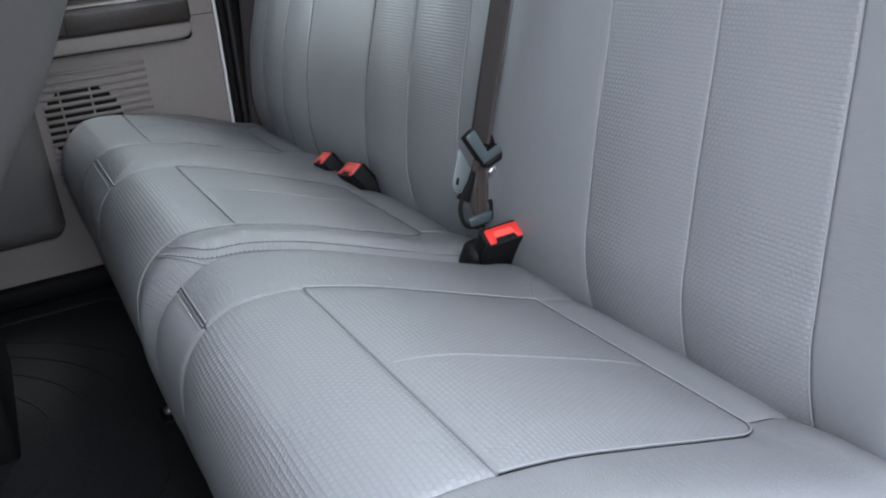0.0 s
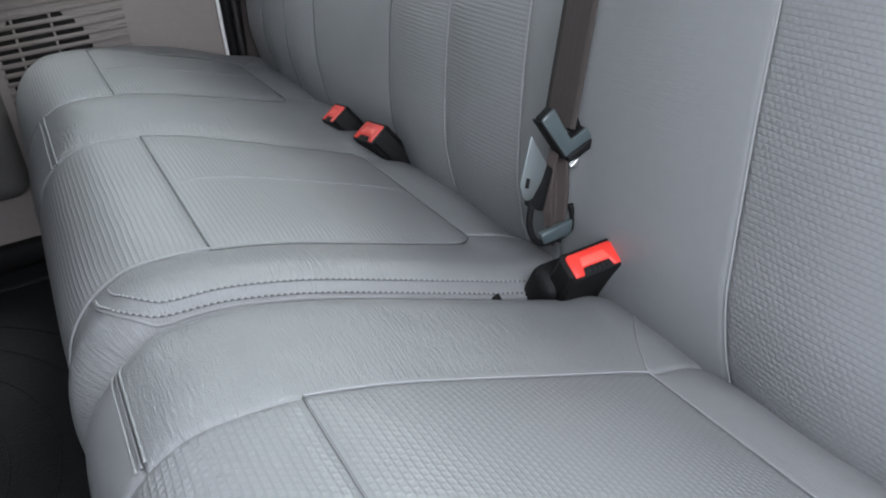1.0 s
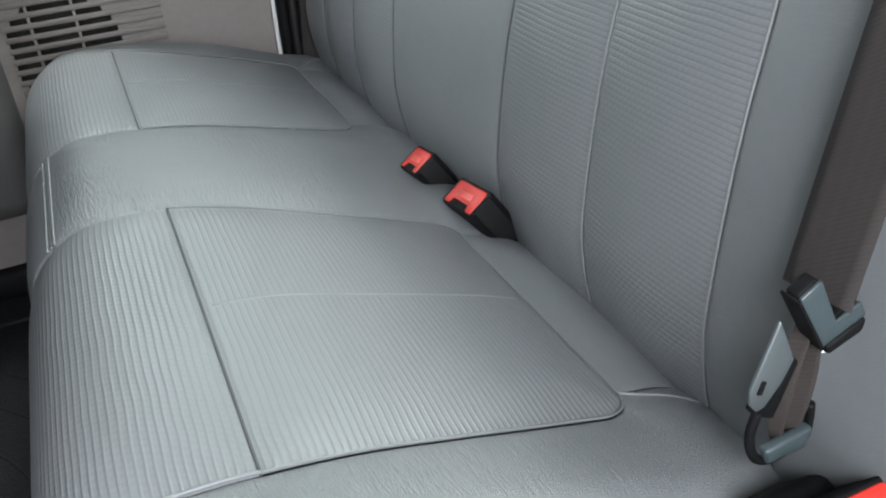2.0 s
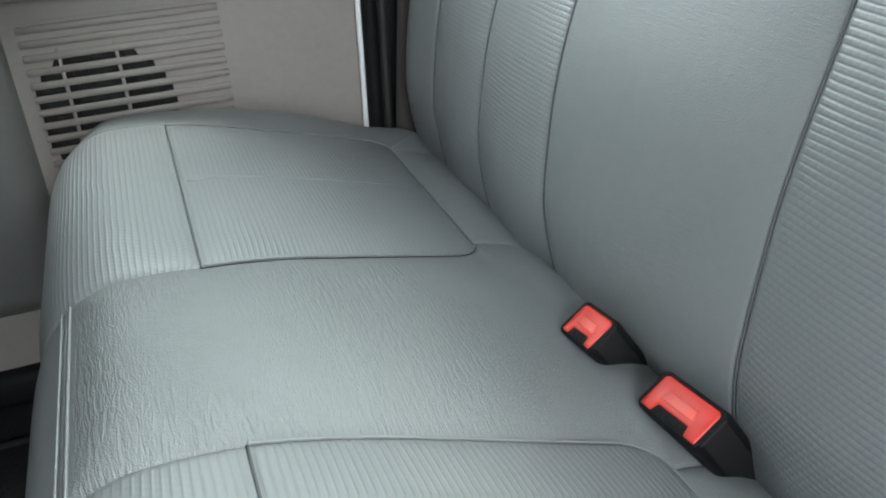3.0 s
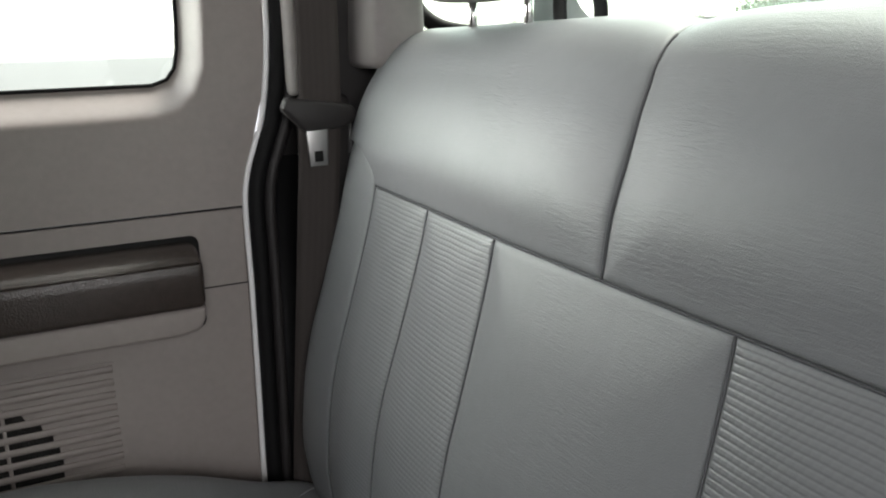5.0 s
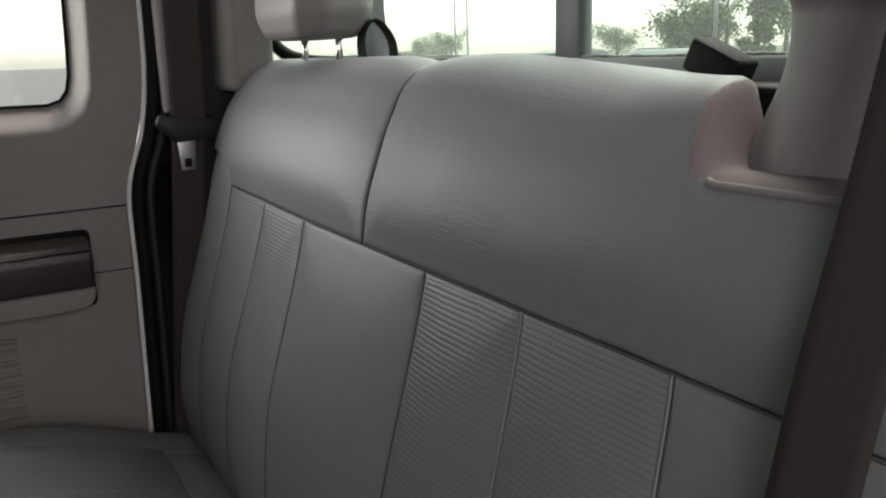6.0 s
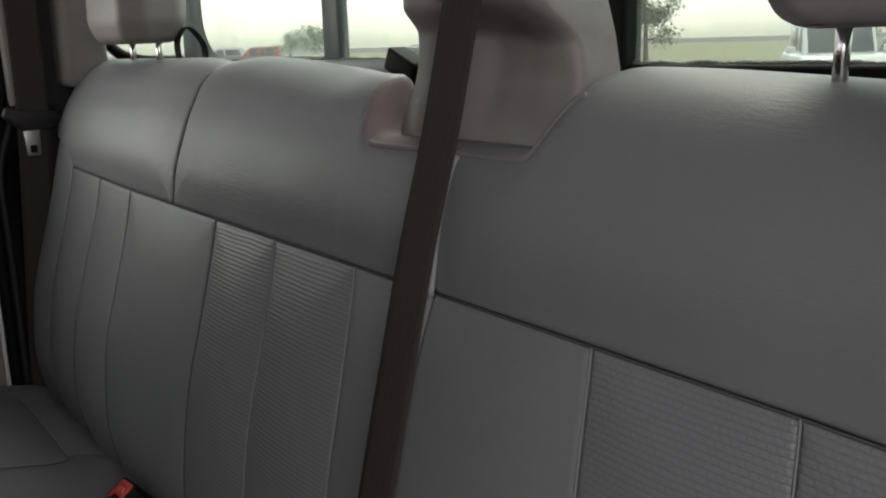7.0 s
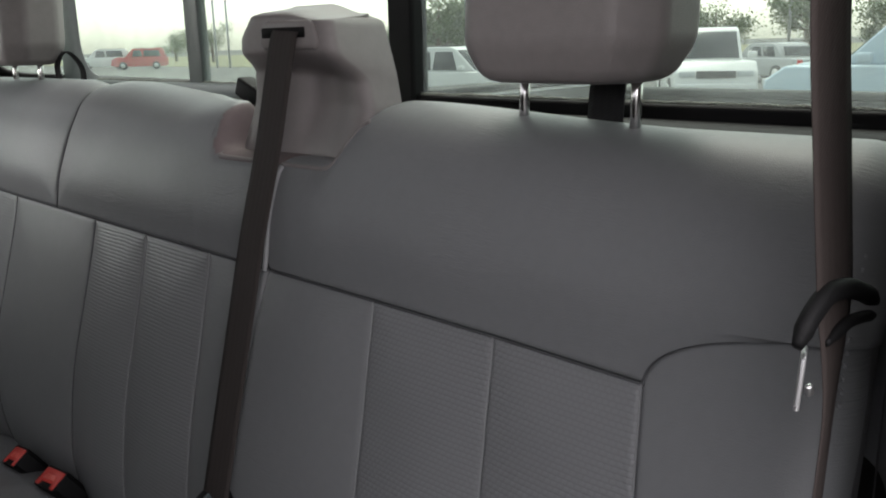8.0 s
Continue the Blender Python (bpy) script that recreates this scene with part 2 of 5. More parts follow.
def tube(points, r, sides=8, caps=True):
    bm = bmesh.new()
    pts = [Vector(q) for q in points]
    rings = []
    side = None
    for i, p in enumerate(pts):
        d = (pts[min(i + 1, len(pts) - 1)] - pts[max(i - 1, 0)]).normalized()
        if side is None:
            side = d.orthogonal().normalized()
        side = (side - d * side.dot(d)).normalized()
        up = d.cross(side)
        rings.append([bm.verts.new(p + r * (math.cos(2 * math.pi * k / sides) * side + math.sin(2 * math.pi * k / sides) * up)) for k in range(sides)])
    for a, b in zip(rings, rings[1:]):
        for k in range(sides):
            bm.faces.new((a[k], a[(k + 1) % sides], b[(k + 1) % sides], b[k]))
    if caps:
        bm.faces.new(rings[0][::-1])
        bm.faces.new(rings[-1])
    return bm


def ribbon(points, sides, width, thick=0.0014, cols=6):
    """A woven band along points; sides gives its width direction at each point."""
    bm = bmesh.new()
    uv = bm.loops.layers.uv.new("UVMap")
    pts = [Vector(q) for q in points]
    run, rows = 0.0, []
    for i, p in enumerate(pts):
        d = (pts[min(i + 1, len(pts) - 1)] - pts[max(i - 1, 0)]).normalized()
        s = Vector(sides[min(i, len(sides) - 1)])
        s = (s - d * s.dot(d)).normalized()
        nrm = d.cross(s).normalized()
        if i:
            run += (p - pts[i - 1]).length
        ring = []
        for face in (1, -1):
            for c in range(cols + 1):
                k = c / cols if face == 1 else 1 - c / cols
                e = thick * (0.5 if 0 < c < cols else 0.25)
                ring.append((bm.verts.new(p + s * width * (k - 0.5) + nrm * e * face), (k * width, run)))
        rows.append(ring)
    m = len(rows[0])
    for a, b in zip(rows, rows[1:]):
        for k in range(m):
            q = (a[k], a[(k + 1) % m], b[(k + 1) % m], b[k])
            f = bm.faces.new([v for v, _ in q])
            for lp, (_, t) in zip(f.loops, q):
                lp[uv].uv = t
    return bm


def ease(t):
    return 0.12 * t + 0.88 * (0.5 - 0.5 * math.cos(math.pi * t))


def sheet(f, na, nb, uvf=None):
    """A grid of quads from f(i / na, j / nb)."""
    bm = bmesh.new()
    uv = bm.loops.layers.uv.new("UVMap")
    g = [[bm.verts.new(f(i / na, j / nb)) for j in range(nb + 1)] for i in range(na + 1)]
    for i in range(na):
        for j in range(nb):
            ids = ((i, j), (i + 1, j), (i + 1, j + 1), (i, j + 1))
            q = bm.faces.new([g[a][b] for a, b in ids])
            if uvf:
                for lp, (a, b) in zip(q.loops, ids):
                    lp[uv].uv = uvf(a / na, b / nb)
    return bm


def panel(name, surf, s0, s1, y0, y1, material, parent, ns=40, ny=24, depth=0.007, puff=0.006, open_edges="", label="", soft=0.035):
    """A sewn panel of a cover on the surface surf(s, y): it dips into the seam along its edges and swells between them.
    y0, y1: functions of s. open_edges: edges (of 's', 'S', 'y', 'Y') that run on without a seam."""
    def spot(a, b):
        s = s0 + (s1 - s0) * ease(a)
        lo, hi = y0(s), y1(s)
        return s, lo + (hi - lo) * ease(b), lo, hi

    def f(a, b):
        s, y, lo, hi = spot(a, b)
        p = surf(s, y)
        ds, dy = surf(s + 0.002, y) - surf(s - 0.002, y), surf(s, y + 0.002) - surf(s, y - 0.002)
        n = dy.cross(ds) * surf.side
        n = n.normalized() if n.length > 1e-9 else Vector((0, 0, 1))
        d = [1.0]
        if "s" not in open_edges:
            d.append(abs(s - s0))
        if "S" not in open_edges:
            d.append(abs(s1 - s))
        if "y" not in open_edges:
            d.append(y - lo)
        if "Y" not in open_edges:
            d.append(hi - y)
        d = max(0.0, min(d))
        return p + n * (puff * (1 - math.exp(-((d / soft) ** 1.5))) - depth * math.exp(-d / 0.0018))

    bm = sheet(f, ns, ny, lambda a, b: (spot(a, b)[1], spot(a, b)[0]))
    return under(part(name, bm, material, None, label), parent)


def curve_table(points):
    pts = np.array([tuple(p) for p in spline([(a, b, 0) for a, b in points], 16)])[:, :2]
    run = np.concatenate(([0], np.cumsum(np.hypot(*np.diff(pts, axis=0).T))))
    return run, pts


def stitches(name, surf, path, parent, material, pitch=0.006, length=0.0042, r=0.0006, lift=0.001, label="light grey thread"):
    """A row of single stitches along a list of (s, y) on a surface, as one thread."""
    bm = bmesh.new()
    pts = []
    for (sa, ya), (sb, yb) in zip(path, path[1:]):
        for k in range(40):
            t = k / 40
            pts.append((sa + (sb - sa) * t, ya + (yb - ya) * t))
    pos = [surf(*q) for q in pts]
    run = [0.0]
    for a, b in zip(pos, pos[1:]):
        run.append(run[-1] + (b - a).length)
    n = int(run[-1] / pitch)
    ss, ys = [q[0] for q in pts], [q[1] for q in pts]
    for i in range(n):
        ends = []
        for e in (i * pitch, i * pitch + length):
            s, y = float(np.interp(e, run, ss)), float(np.interp(e, run, ys))
            nn = (surf(s, y + 0.002) - surf(s, y - 0.002)).cross(surf(s + 0.002, y) - surf(s - 0.002, y)) * surf.side
            ends.append((surf(s, y), nn.normalized() if nn.length else Vector((0, 0, 1))))
        (a, na), (b, nb) = ends
        d = (b - a).normalized()
        w = d.cross(na).normalized() * r
        ring = []
        for t, h, k in ((0, -0.3, 0.6), (0.25, 1, 1), (0.75, 1, 1), (1, -0.3, 0.6)):
            c = a.lerp(b, t) + na * (lift * h)
            ring.append([bm.verts.new(c + w * k), bm.verts.new(c + na * r * k), bm.verts.new(c - w * k)])
        for p, q in zip(ring, ring[1:]):
            bm.faces.new((p[0], p[1], q[1], q[0]))
            bm.faces.new((p[1], p[2], q[2], q[1]))
    return under(part(name, bm, material, None, label), parent)


# ---- the rear bench: cushions ----
CUSH = [(0.04, 0.352), (0.015, 0.382), (-0.015, 0.402), (-0.055, 0.413), (-0.12, 0.437), (-0.18, 0.460), (-0.24, 0.482), (-0.292, 0.496),
        (-0.323, 0.500), (-0.353, 0.500), (-0.374, 0.493), (-0.391, 0.481), (-0.406, 0.462), (-0.415, 0.438), (-0.419, 0.405), (-0.416, 0.37), (-0.404, 0.30), (-0.385, 0.235), (-0.36, 0.205)]
C_RUN, C_PTS = curve_table(CUSH)


def c_at(x):
    """The run along the cushion's profile at which it passes x on its upper side."""
    k = next(i for i, p in enumerate(C_PTS) if p[0] <= x)
    f = (C_PTS[k - 1][0] - x) / (C_PTS[k - 1][0] - C_PTS[k][0])
    return float(C_RUN[k - 1] + f * (C_RUN[k] - C_RUN[k - 1]))


def fade(a, b, v):
    t = min(max((v - a) / (b - a), 0), 1)
    return t * t * (3 - 2 * t)


def cushion_surface(ya, yb, near_round=0.035, far_round=0.035):
    def surf(s, y):
        s = min(max(s, 0.0), float(C_RUN[-1]))
        x, z = float(np.interp(s, C_RUN, C_PTS[:, 0])), float(np.interp(s, C_RUN, C_PTS[:, 1]))
        e, R = (y - ya, near_round) if y - ya < yb - y else (yb - y, far_round)
        if e < R:
            e = max(e, 0.0)
            inset = R - math.sqrt(max(0.0, R * R - (R - e) ** 2))
            sa, sb = max(0, s - 0.01), min(float(C_RUN[-1]), s + 0.01)
            tx, tz = np.interp(sb, C_RUN, C_PTS[:, 0]) - np.interp(sa, C_RUN, C_PTS[:, 0]), np.interp(sb, C_RUN, C_PTS[:, 1]) - np.interp(sa, C_RUN, C_PTS[:, 1])
            ln_ = math.hypot(tx, tz)
            nx, nz = tz / ln_, -tx / ln_
            x, z = x - nx * inset, z - nz * inset
        if yb > 1.3:
            z -= 0.024 * fade(1.29, 1.40, y) * fade(-0.12, -0.33, x)
        return Vector((x, y, z))
    surf.side = 1
    return surf


S_INS, S_SEAM, S_FRONT, S_END = c_at(-0.052), c_at(-0.294), c_at(-0.386), float(C_RUN[-1])


def flat(v):
    return lambda s: v


def slant(back, front, bend=0.0):
    """A seam from the insert's rear corner to its front; bend: how far its rear corner is rounded off."""
    def f(s):
        y = back + (front - back) * min(max((s - S_INS) / (S_SEAM - S_INS), 0), 1)
        k = (S_INS + 0.028 - s) / 0.028
        if k > 0:
            k = min(k, 1)
            y += bend * (1 - math.sqrt(1 - k * k))
        return y
    return f


def cushion_core(surf, ya, yb, parent):
    """The cushion's board with its two end faces as parts."""
    core = under(part("cushion", slab([(-0.362, 0.204), (0.03, 0.30), (0.03, 0.31), (-0.362, 0.214)], "y", ya + 0.02, yb - 0.02, 0.0), BLACK), parent)
    n = 60
    for y, flip in ((ya, True), (yb, False)):
        bm = bmesh.new()
        rim = [bm.verts.new(surf(S_END * i / n, y)) for i in range(n + 1)]
        mid = [bm.verts.new(v.co.lerp(Vector((-0.2, y, 0.33)), 0.35)) for v in rim]
        c = bm.verts.new((-0.2, y, 0.33))
        for i in range(n):
            bm.faces.new((rim[i], rim[i + 1], mid[i + 1], mid[i]) if flip else (rim[i], mid[i], mid[i + 1], rim[i + 1]))
            bm.faces.new((mid[i], mid[i + 1], c) if flip else (mid[i], c, mid[i + 1]))
        under(part("end_panel", bm, VINYL), core)
    return core


def insert(surf, ya, yb, ymid, parent, swell=0.004, cloth=None):
    """The ribbed seat insert with its cross seam, its ribbed front apron and the plain strip behind."""
    half, cloth = ymid, cloth or RIBBED
    panel("seat_insert", surf, S_INS, S_SEAM, ya, half, cloth, parent, 48, 24, 0.0012, swell, "Y", "ribbed grey vinyl insert", 0.03)
    panel("seat_insert", surf, S_INS, S_SEAM, half, yb, cloth, parent, 48, 24, 0.0012, swell, "y", "ribbed grey vinyl insert", 0.03)
    panel("apron", surf, S_SEAM, S_END, ya, yb, cloth, parent, 60, 40, 0.0022, 0.003, "S", "ribbed grey vinyl front apron", 0.03)
    panel("rear_strip", surf, 0.0, S_INS, ya, yb, VINYL, parent, 24, 30, 0.0015, 0.004, "s")
    pts = []
    for i in range(41):
        q = S_INS + 0.006 + (S_SEAM - S_INS - 0.012) * i / 40
        d = min(q - S_INS, S_SEAM - q)
        pts.append(surf(q, half(q)) + Vector((0.25, 0, 0.97)) * (swell * (1 - math.exp(-((d / 0.03) ** 1.5))) + 0.0001))
    under(part("cross_seam", tube(pts, 0.0008, 5), VINYL), parent)


def double_stitch(surf, ya, yb, parent):
    """Two parallel piped seams across a bolster's front edge."""
    for off in (-0.004, 0.004):
        pts = [surf(S_FRONT + off, ya + (yb - ya) * i / 30) for i in range(31)]
        nn = Vector((-0.6, 0, 0.8)) * 0.0008
        under(part("piping", tube([p + nn for p in pts], 0.0011, 6), VINYL), parent)
    # a dark tube between the pipings stands for shade in the groove
    under(part("stitch_groove_shade", tube([surf(S_FRONT, ya + (yb - ya) * i / 30) for i in range(31)], 0.0011, 6), SOFT_SEAM_SHADE), parent)


def band(surf, ya, yb, parent, edges="", swell=0.008, whole=False):
    if whole:
        panel("bolster", surf, 0.0, S_END, ya, yb, CREASED, parent, 140, 30, 0.003, swell, "sS" + edges, "smooth grey vinyl")
        return
    panel("bolster", surf, 0.0, S_FRONT, ya, yb, CREASED, parent, 110, 26, 0.003, swell, "s" + edges, "smooth grey vinyl")
    panel("front_bolster", surf, S_FRONT, S_END, ya, yb, VINYL, parent, 40, 20, 0.005, 0.004, "S" + edges)


def edge_piping(surf, yf, parent, s0=None, lift=0.001):
    """A light corded seam that runs over the cushion's front edge to its hem."""
    s0 = S_SEAM if s0 is None else s0
    pts = []
    for i in range(41):
        s = s0 + (S_END - s0) * i / 40
        y = yf(s)
        n = (surf(s, y + 0.002) - surf(s, y - 0.002)).cross(surf(min(s + 0.002, S_END), y) - surf(s - 0.002, y)).normalized()
        pts.append(surf(s, y) + n * lift)
    return under(part("piping", tube(pts, 0.0011, 6), PALE_SEAM, None, "light grey cord"), parent)


Y60, Y40 = 0.393, 0.389
seat60 = thing("rear_seat", (-0.2, 0.9, 0.1), "wide grey vinyl rear bench section with ribbed panels", "truck seat", "rear bench sections")
seat40 = thing("rear_seat", (-0.2, 0.1, 0.1), "narrow grey vinyl rear bench section with ribbed panels", "truck seat", "rear bench sections")
s60 = cushion_surface(Y60, 1.412, 0.035, 0.020)
cush60 = cushion_core(s60, Y60, 1.412, seat60)
M0, M1, F0, F1 = slant(0.492, 0.470, 0.024), slant(0.792, 0.798, -0.024), slant(1.062, 0.995, 0.024), slant(1.361, 1.316, -0.024)
insert(s60, M0, M1, slant(0.646, 0.636), cush60)
insert(s60, F0, F1, slant(1.215, 1.152), cush60)
band(s60, flat(Y60), M0, cush60, "y", 0.008, True)
band(s60, M1, F0, cush60)
band(s60, F1, flat(1.412), cush60, "Y")
double_stitch(s60, 0.80, 0.992, cush60)
edge_piping(s60, M0, cush60)


def puffed(surf, edge, swell):
    """The swollen cover of a bolster whose seam runs along edge(s)."""
    def top(s, y):
        n = (surf(s, y + 0.002) - surf(s, y - 0.002)).cross(surf(s + 0.002, y) - surf(s - 0.002, y))
        d = abs(edge(s) - y)
        return surf(s, y) + (n.normalized() if n.length > 1e-9 else Vector((0, 0, 1))) * swell * (1 - math.exp(-((d / 0.035) ** 1.5)))
    top.side = 1
    return top


p60 = puffed(s60, M0, 0.008)
ROW = [(0.07, 0.4075), (c_at(-0.20), 0.4075), (c_at(-0.31), 0.4070), (c_at(-0.336), 0.4070), (c_at(-0.350), 0.4100), (c_at(-0.362), 0.4210), (c_at(-0.370), 0.4390), (c_at(-0.374), 0.4620)]
WELT = [(0.07, 0.3990), (c_at(-0.20), 0.3990), (c_at(-0.325), 0.3988), (c_at(-0.343), 0.3985), (c_at(-0.358), 0.4010), (c_at(-0.373), 0.4145), (c_at(-0.382), 0.4360), (c_at(-0.386), 0.4630)]
ROW_OUT = [(0.07, 0.4010), (c_at(-0.20), 0.4010), (c_at(-0.31), 0.4010), (c_at(-0.345), 0.4015), (c_at(-0.360), 0.4060), (c_at(-0.372), 0.4175), (c_at(-0.380), 0.4370), (c_at(-0.384), 0.4620)]


def eased(path):
    return [tuple(v)[:2] for v in spline([(a, b, 0) for a, b in path], 6)]


for row in (ROW, ROW_OUT):
    # dark tube under each stitch row, coloured as the groove's shade
    under(part("stitch_groove_shade", tube([p60(a, b) for a, b in eased(row)], 0.0009, 6), SEAM_SHADE), cush60)
    stitches("top_stitching", p60, eased(row), cush60, PALE_SEAM, 0.0048, 0.0032, 0.0009, 0.0012)
under(part("welt", tube([p60(a, b) for a, b in eased(WELT)], 0.0013, 8), VINYL), cush60)


def corner_seam(top, path, parent):
    """A raised seam from an insert's rear corner to the back of the bolster."""
    under(part("corner_seam", tube([top(a, b) for a, b in eased(path)], 0.0012, 6), PALE_SEAM, None, "light grey seam bead in a lit edge's tone"), parent)


corner_seam(p60, [(S_INS, 0.514), (c_at(-0.02), 0.501), (c_at(0.015), 0.485)], cush60)
corner_seam(puffed(s60, F1, 0.008), [(S_INS, 1.338), (c_at(-0.02), 1.372), (c_at(0.005), 1.398)], cush60)

s40 = cushion_surface(-0.165, Y40, 0.035, 0.045)
cush40 = cushion_core(s40, -0.165, Y40, seat40)
N0, N1 = slant(-0.056, -0.079, 0.018), slant(0.246, 0.250, -0.004)
insert(s40, N0, N1, slant(0.070, 0.078), cush40, cloth=PADDED)
band(s40, flat(-0.165), N0, cush40, "y")
band(s40, N1, flat(Y40), cush40, "Y", 0.005)
double_stitch(s40, 0.256, 0.372, cush40)
corner_seam(puffed(s40, N1, 0.005), [(S_INS, N1(S_INS)), (c_at(-0.03), 0.284), (c_at(0.0), 0.328)], cush40)

# ---- the rear bench: backrests ----
def smooth_table(points):
    p = np.array([tuple(q) for q in spline([(a, b, 0) for a, b in points], 10)])
    return p[:, 0], p[:, 1]


FAR_X = smooth_table([(0.33, 0.02), (0.40, 0.002), (0.44, -0.006), (0.48, -0.008), (0.55, 0.0), (0.60, 0.011), (0.65, 0.027), (0.70, 0.043), (0.74, 0.055), (0.776, 0.064), (0.82, 0.074), (0.87, 0.096), (0.91, 0.124)])
NEAR_X = smooth_table([(0.33, 0.02), (0.40, 0.0), (0.456, 0.0), (0.497, 0.010), (0.55, 0.025), (0.60, 0.040), (0.65, 0.056), (0.70, 0.071), (0.762, 0.09), (0.82, 0.100), (0.87, 0.118), (0.91, 0.142)])


def back_x(z, y):
    f = min(max((y - 0.12) / 0.9, 0), 1)
    return f * float(np.interp(z, *FAR_X)) + (1 - f) * float(np.interp(z, *NEAR_X))


def step(a, b, v):
    t = min(max((v - a) / (b - a), 0), 1)
    return t * t * (3 - 2 * t)


def notch_side(y):
    """How far up the wall of the notch a place is: steep above, with a wide fillet at its foot."""
    return min(max((y - 0.520) / 0.036, 0.0), 1.0)


def near_slope(y, foot=0.356, r=0.021, lean=radians(66), drop=0.056):
    """How deep the near flank of the notch is (1 at its foot, 0 on top): a straight slope between two round corners."""
    u, w, h = foot - y, r * math.sin(lean), r * (1 - math.cos(lean))
    run_ = (drop - 2 * h) / math.tan(lean)
    if u <= 0:
        up = 0.0
    elif u < w:
        up = r - math.sqrt(r * r - u * u)
    elif u < w + run_:
        up = h + (u - w) * math.tan(lean)
    elif u < 2 * w + run_:
        v = 2 * w + run_ - u
        up = drop - r + math.sqrt(r * r - v * v)
    else:
        up = drop
    return 1 - up / drop


def back_top(y):
    """The backrest's upper edge: level, with the notch for the belt tower at the split."""
    z = 0.936 - 0.017 * step(0.86, 0.55, y) if y > 0.4 else 0.913 + 0.012 * step(0.0, 0.30, y)
    deep = (1 - notch_side(y) ** 3) * near_slope(y)
    return z + (0.869 - z) * deep


def back_surface(ya, yb, ra, rb):
    """ra, rb: the rounding of the two ends."""
    def surf(s, y):
        hump = 0.013 + 0.009 * notch_side(y) ** 3 + 0.018 * step(0.565, 0.65, y) + 0.027 * step(0.352, 0.298, y)
        zt = back_top(y) - hump
        dz = 0.754 + 0.0205 * y
        if s <= 0.8:
            z = 0.33 + (s - 0.33) * (dz - 0.33) / 0.47
            x = back_x(z, y)
        elif s <= 0.93:
            z = dz + (s - 0.8) / 0.13 * (zt - dz)
            x = back_x(z, y)
        else:
            # the top rolls over with the slope that the front has, and ends in a flat rear edge
            a0 = 0.5
            R = hump / (1 - math.sin(a0))
            x1 = back_x(zt, y)
            if s <= 1.0:
                a = a0 + (s - 0.93) / 0.07 * (math.pi / 2 - a0)
                x, z = x1 + R * (math.cos(a0) - math.cos(a)), zt + R * (math.sin(a) - math.sin(a0))
            elif s <= 1.1:
                xr = max(x1 + R * math.cos(a0) + 0.004 + 0.016 * step(0.565, 0.65, y), 0.20 - 0.03 * step(0.50, 0.53, y) * step(0.65, 0.57, y))
                k = (s - 1.0) / 0.1
                x, z = x1 + R * math.cos(a0) + (xr - x1 - R * math.cos(a0)) * k, zt + hump - 0.02 * k * k
            else:
                x, z = max(x1 + R * math.cos(a0) + 0.004 + 0.016 * step(0.565, 0.65, y), 0.20 - 0.03 * step(0.50, 0.53, y) * step(0.65, 0.57, y)), zt + hump - 0.02 - (s - 1.1)
        for e, R in ((y - ya, ra), (yb - y, rb)):
            if e < R:
                e = max(e, 0.0)
                inset = R - math.sqrt(max(0.0, R * R - (R - e) ** 2))
                top = step(0.93, 1.0, s)
                x, z = x + inset * (1 - top) - (inset if s > 1.1 else 0), z - inset * top
        return Vector((x, y, z))
    surf.side = -1
    return surf


def rise(bottom, top):
    return lambda s: bottom + (top - bottom) * min(max((s - 0.40) / 0.40, 0), 1)


def shoulder(ys, edge, height=0.046):
    """Upper end of the side bolster: it sweeps from the seam out to the edge."""
    def f(s):
        if s <= 0.80:
            return ys(s)
        k = min((s - 0.80) / height, 1)
        return ys(0.8) + (edge - ys(0.8)) * (1 - math.sqrt(max(0.0, 1 - k * k)))
    return f


def back_core(surf, ends, parent):
    """The core of a backrest: its outer end face and hidden inner body; the inner end face is a part of its own."""
    vals = [0.33 + 0.97 * i / 80 for i in range(81)]
    core = None
    for name, (y, flip) in zip(("backrest", "end_panel"), ends):
        bm = bmesh.new()
        rim = [bm.verts.new(surf(q, y)) for q in vals]
        axis = [bm.verts.new((0.5 * v.co.x + 0.08, y, v.co.z - (0.03 if 0.93 < q < 1.12 else 0))) for v, q in zip(rim, vals)]
        for i in range(80):
            bm.faces.new((rim[i], rim[i + 1], axis[i + 1], axis[i]) if flip else (rim[i], axis[i], axis[i + 1], rim[i + 1]))
        ob = under(part(name, bm, VINYL), parent if core is None else core)
        core = core or ob
    return core


E_IN, E_OUT = 0.424, 1.412
b60 = back_surface(E_IN, E_OUT, 0.006, 0.035)
back60 = back_core(b60, ((E_IN, True), (E_OUT, False)), seat60)
B0, B1, B2, B3, B4, B5 = rise(1.300, 1.302), rise(1.175, 1.169), rise(1.028, 1.043), rise(0.775, 0.793), rise(0.631, 0.663), rise(0.485, 0.526)
for lo, hi, m, tag in ((B1, B0, BACK_WEAVE, "ribbed_strip"), (B2, B1, BACK_WEAVE, "ribbed_strip"), (B3, B2, VINYL, "centre_panel"), (B4, B3, BACK_WEAVE, "ribbed_strip"), (B5, B4, BACK_WEAVE, "ribbed_strip")):
    panel(tag, b60, 0.33, 0.80, lo, hi, m, back60, 60, 28, 0.0026, 0.005, "s")
panel("inner_panel", b60, 0.33, 0.80, flat(E_IN), B5, VINYL, back60, 60, 16, 0.003, 0.005, "sy")
panel("side_bolster", b60, 0.33, 0.846, shoulder(B0, E_OUT), flat(E_OUT), VINYL, back60, 90, 20, 0.005, 0.004, "sY")
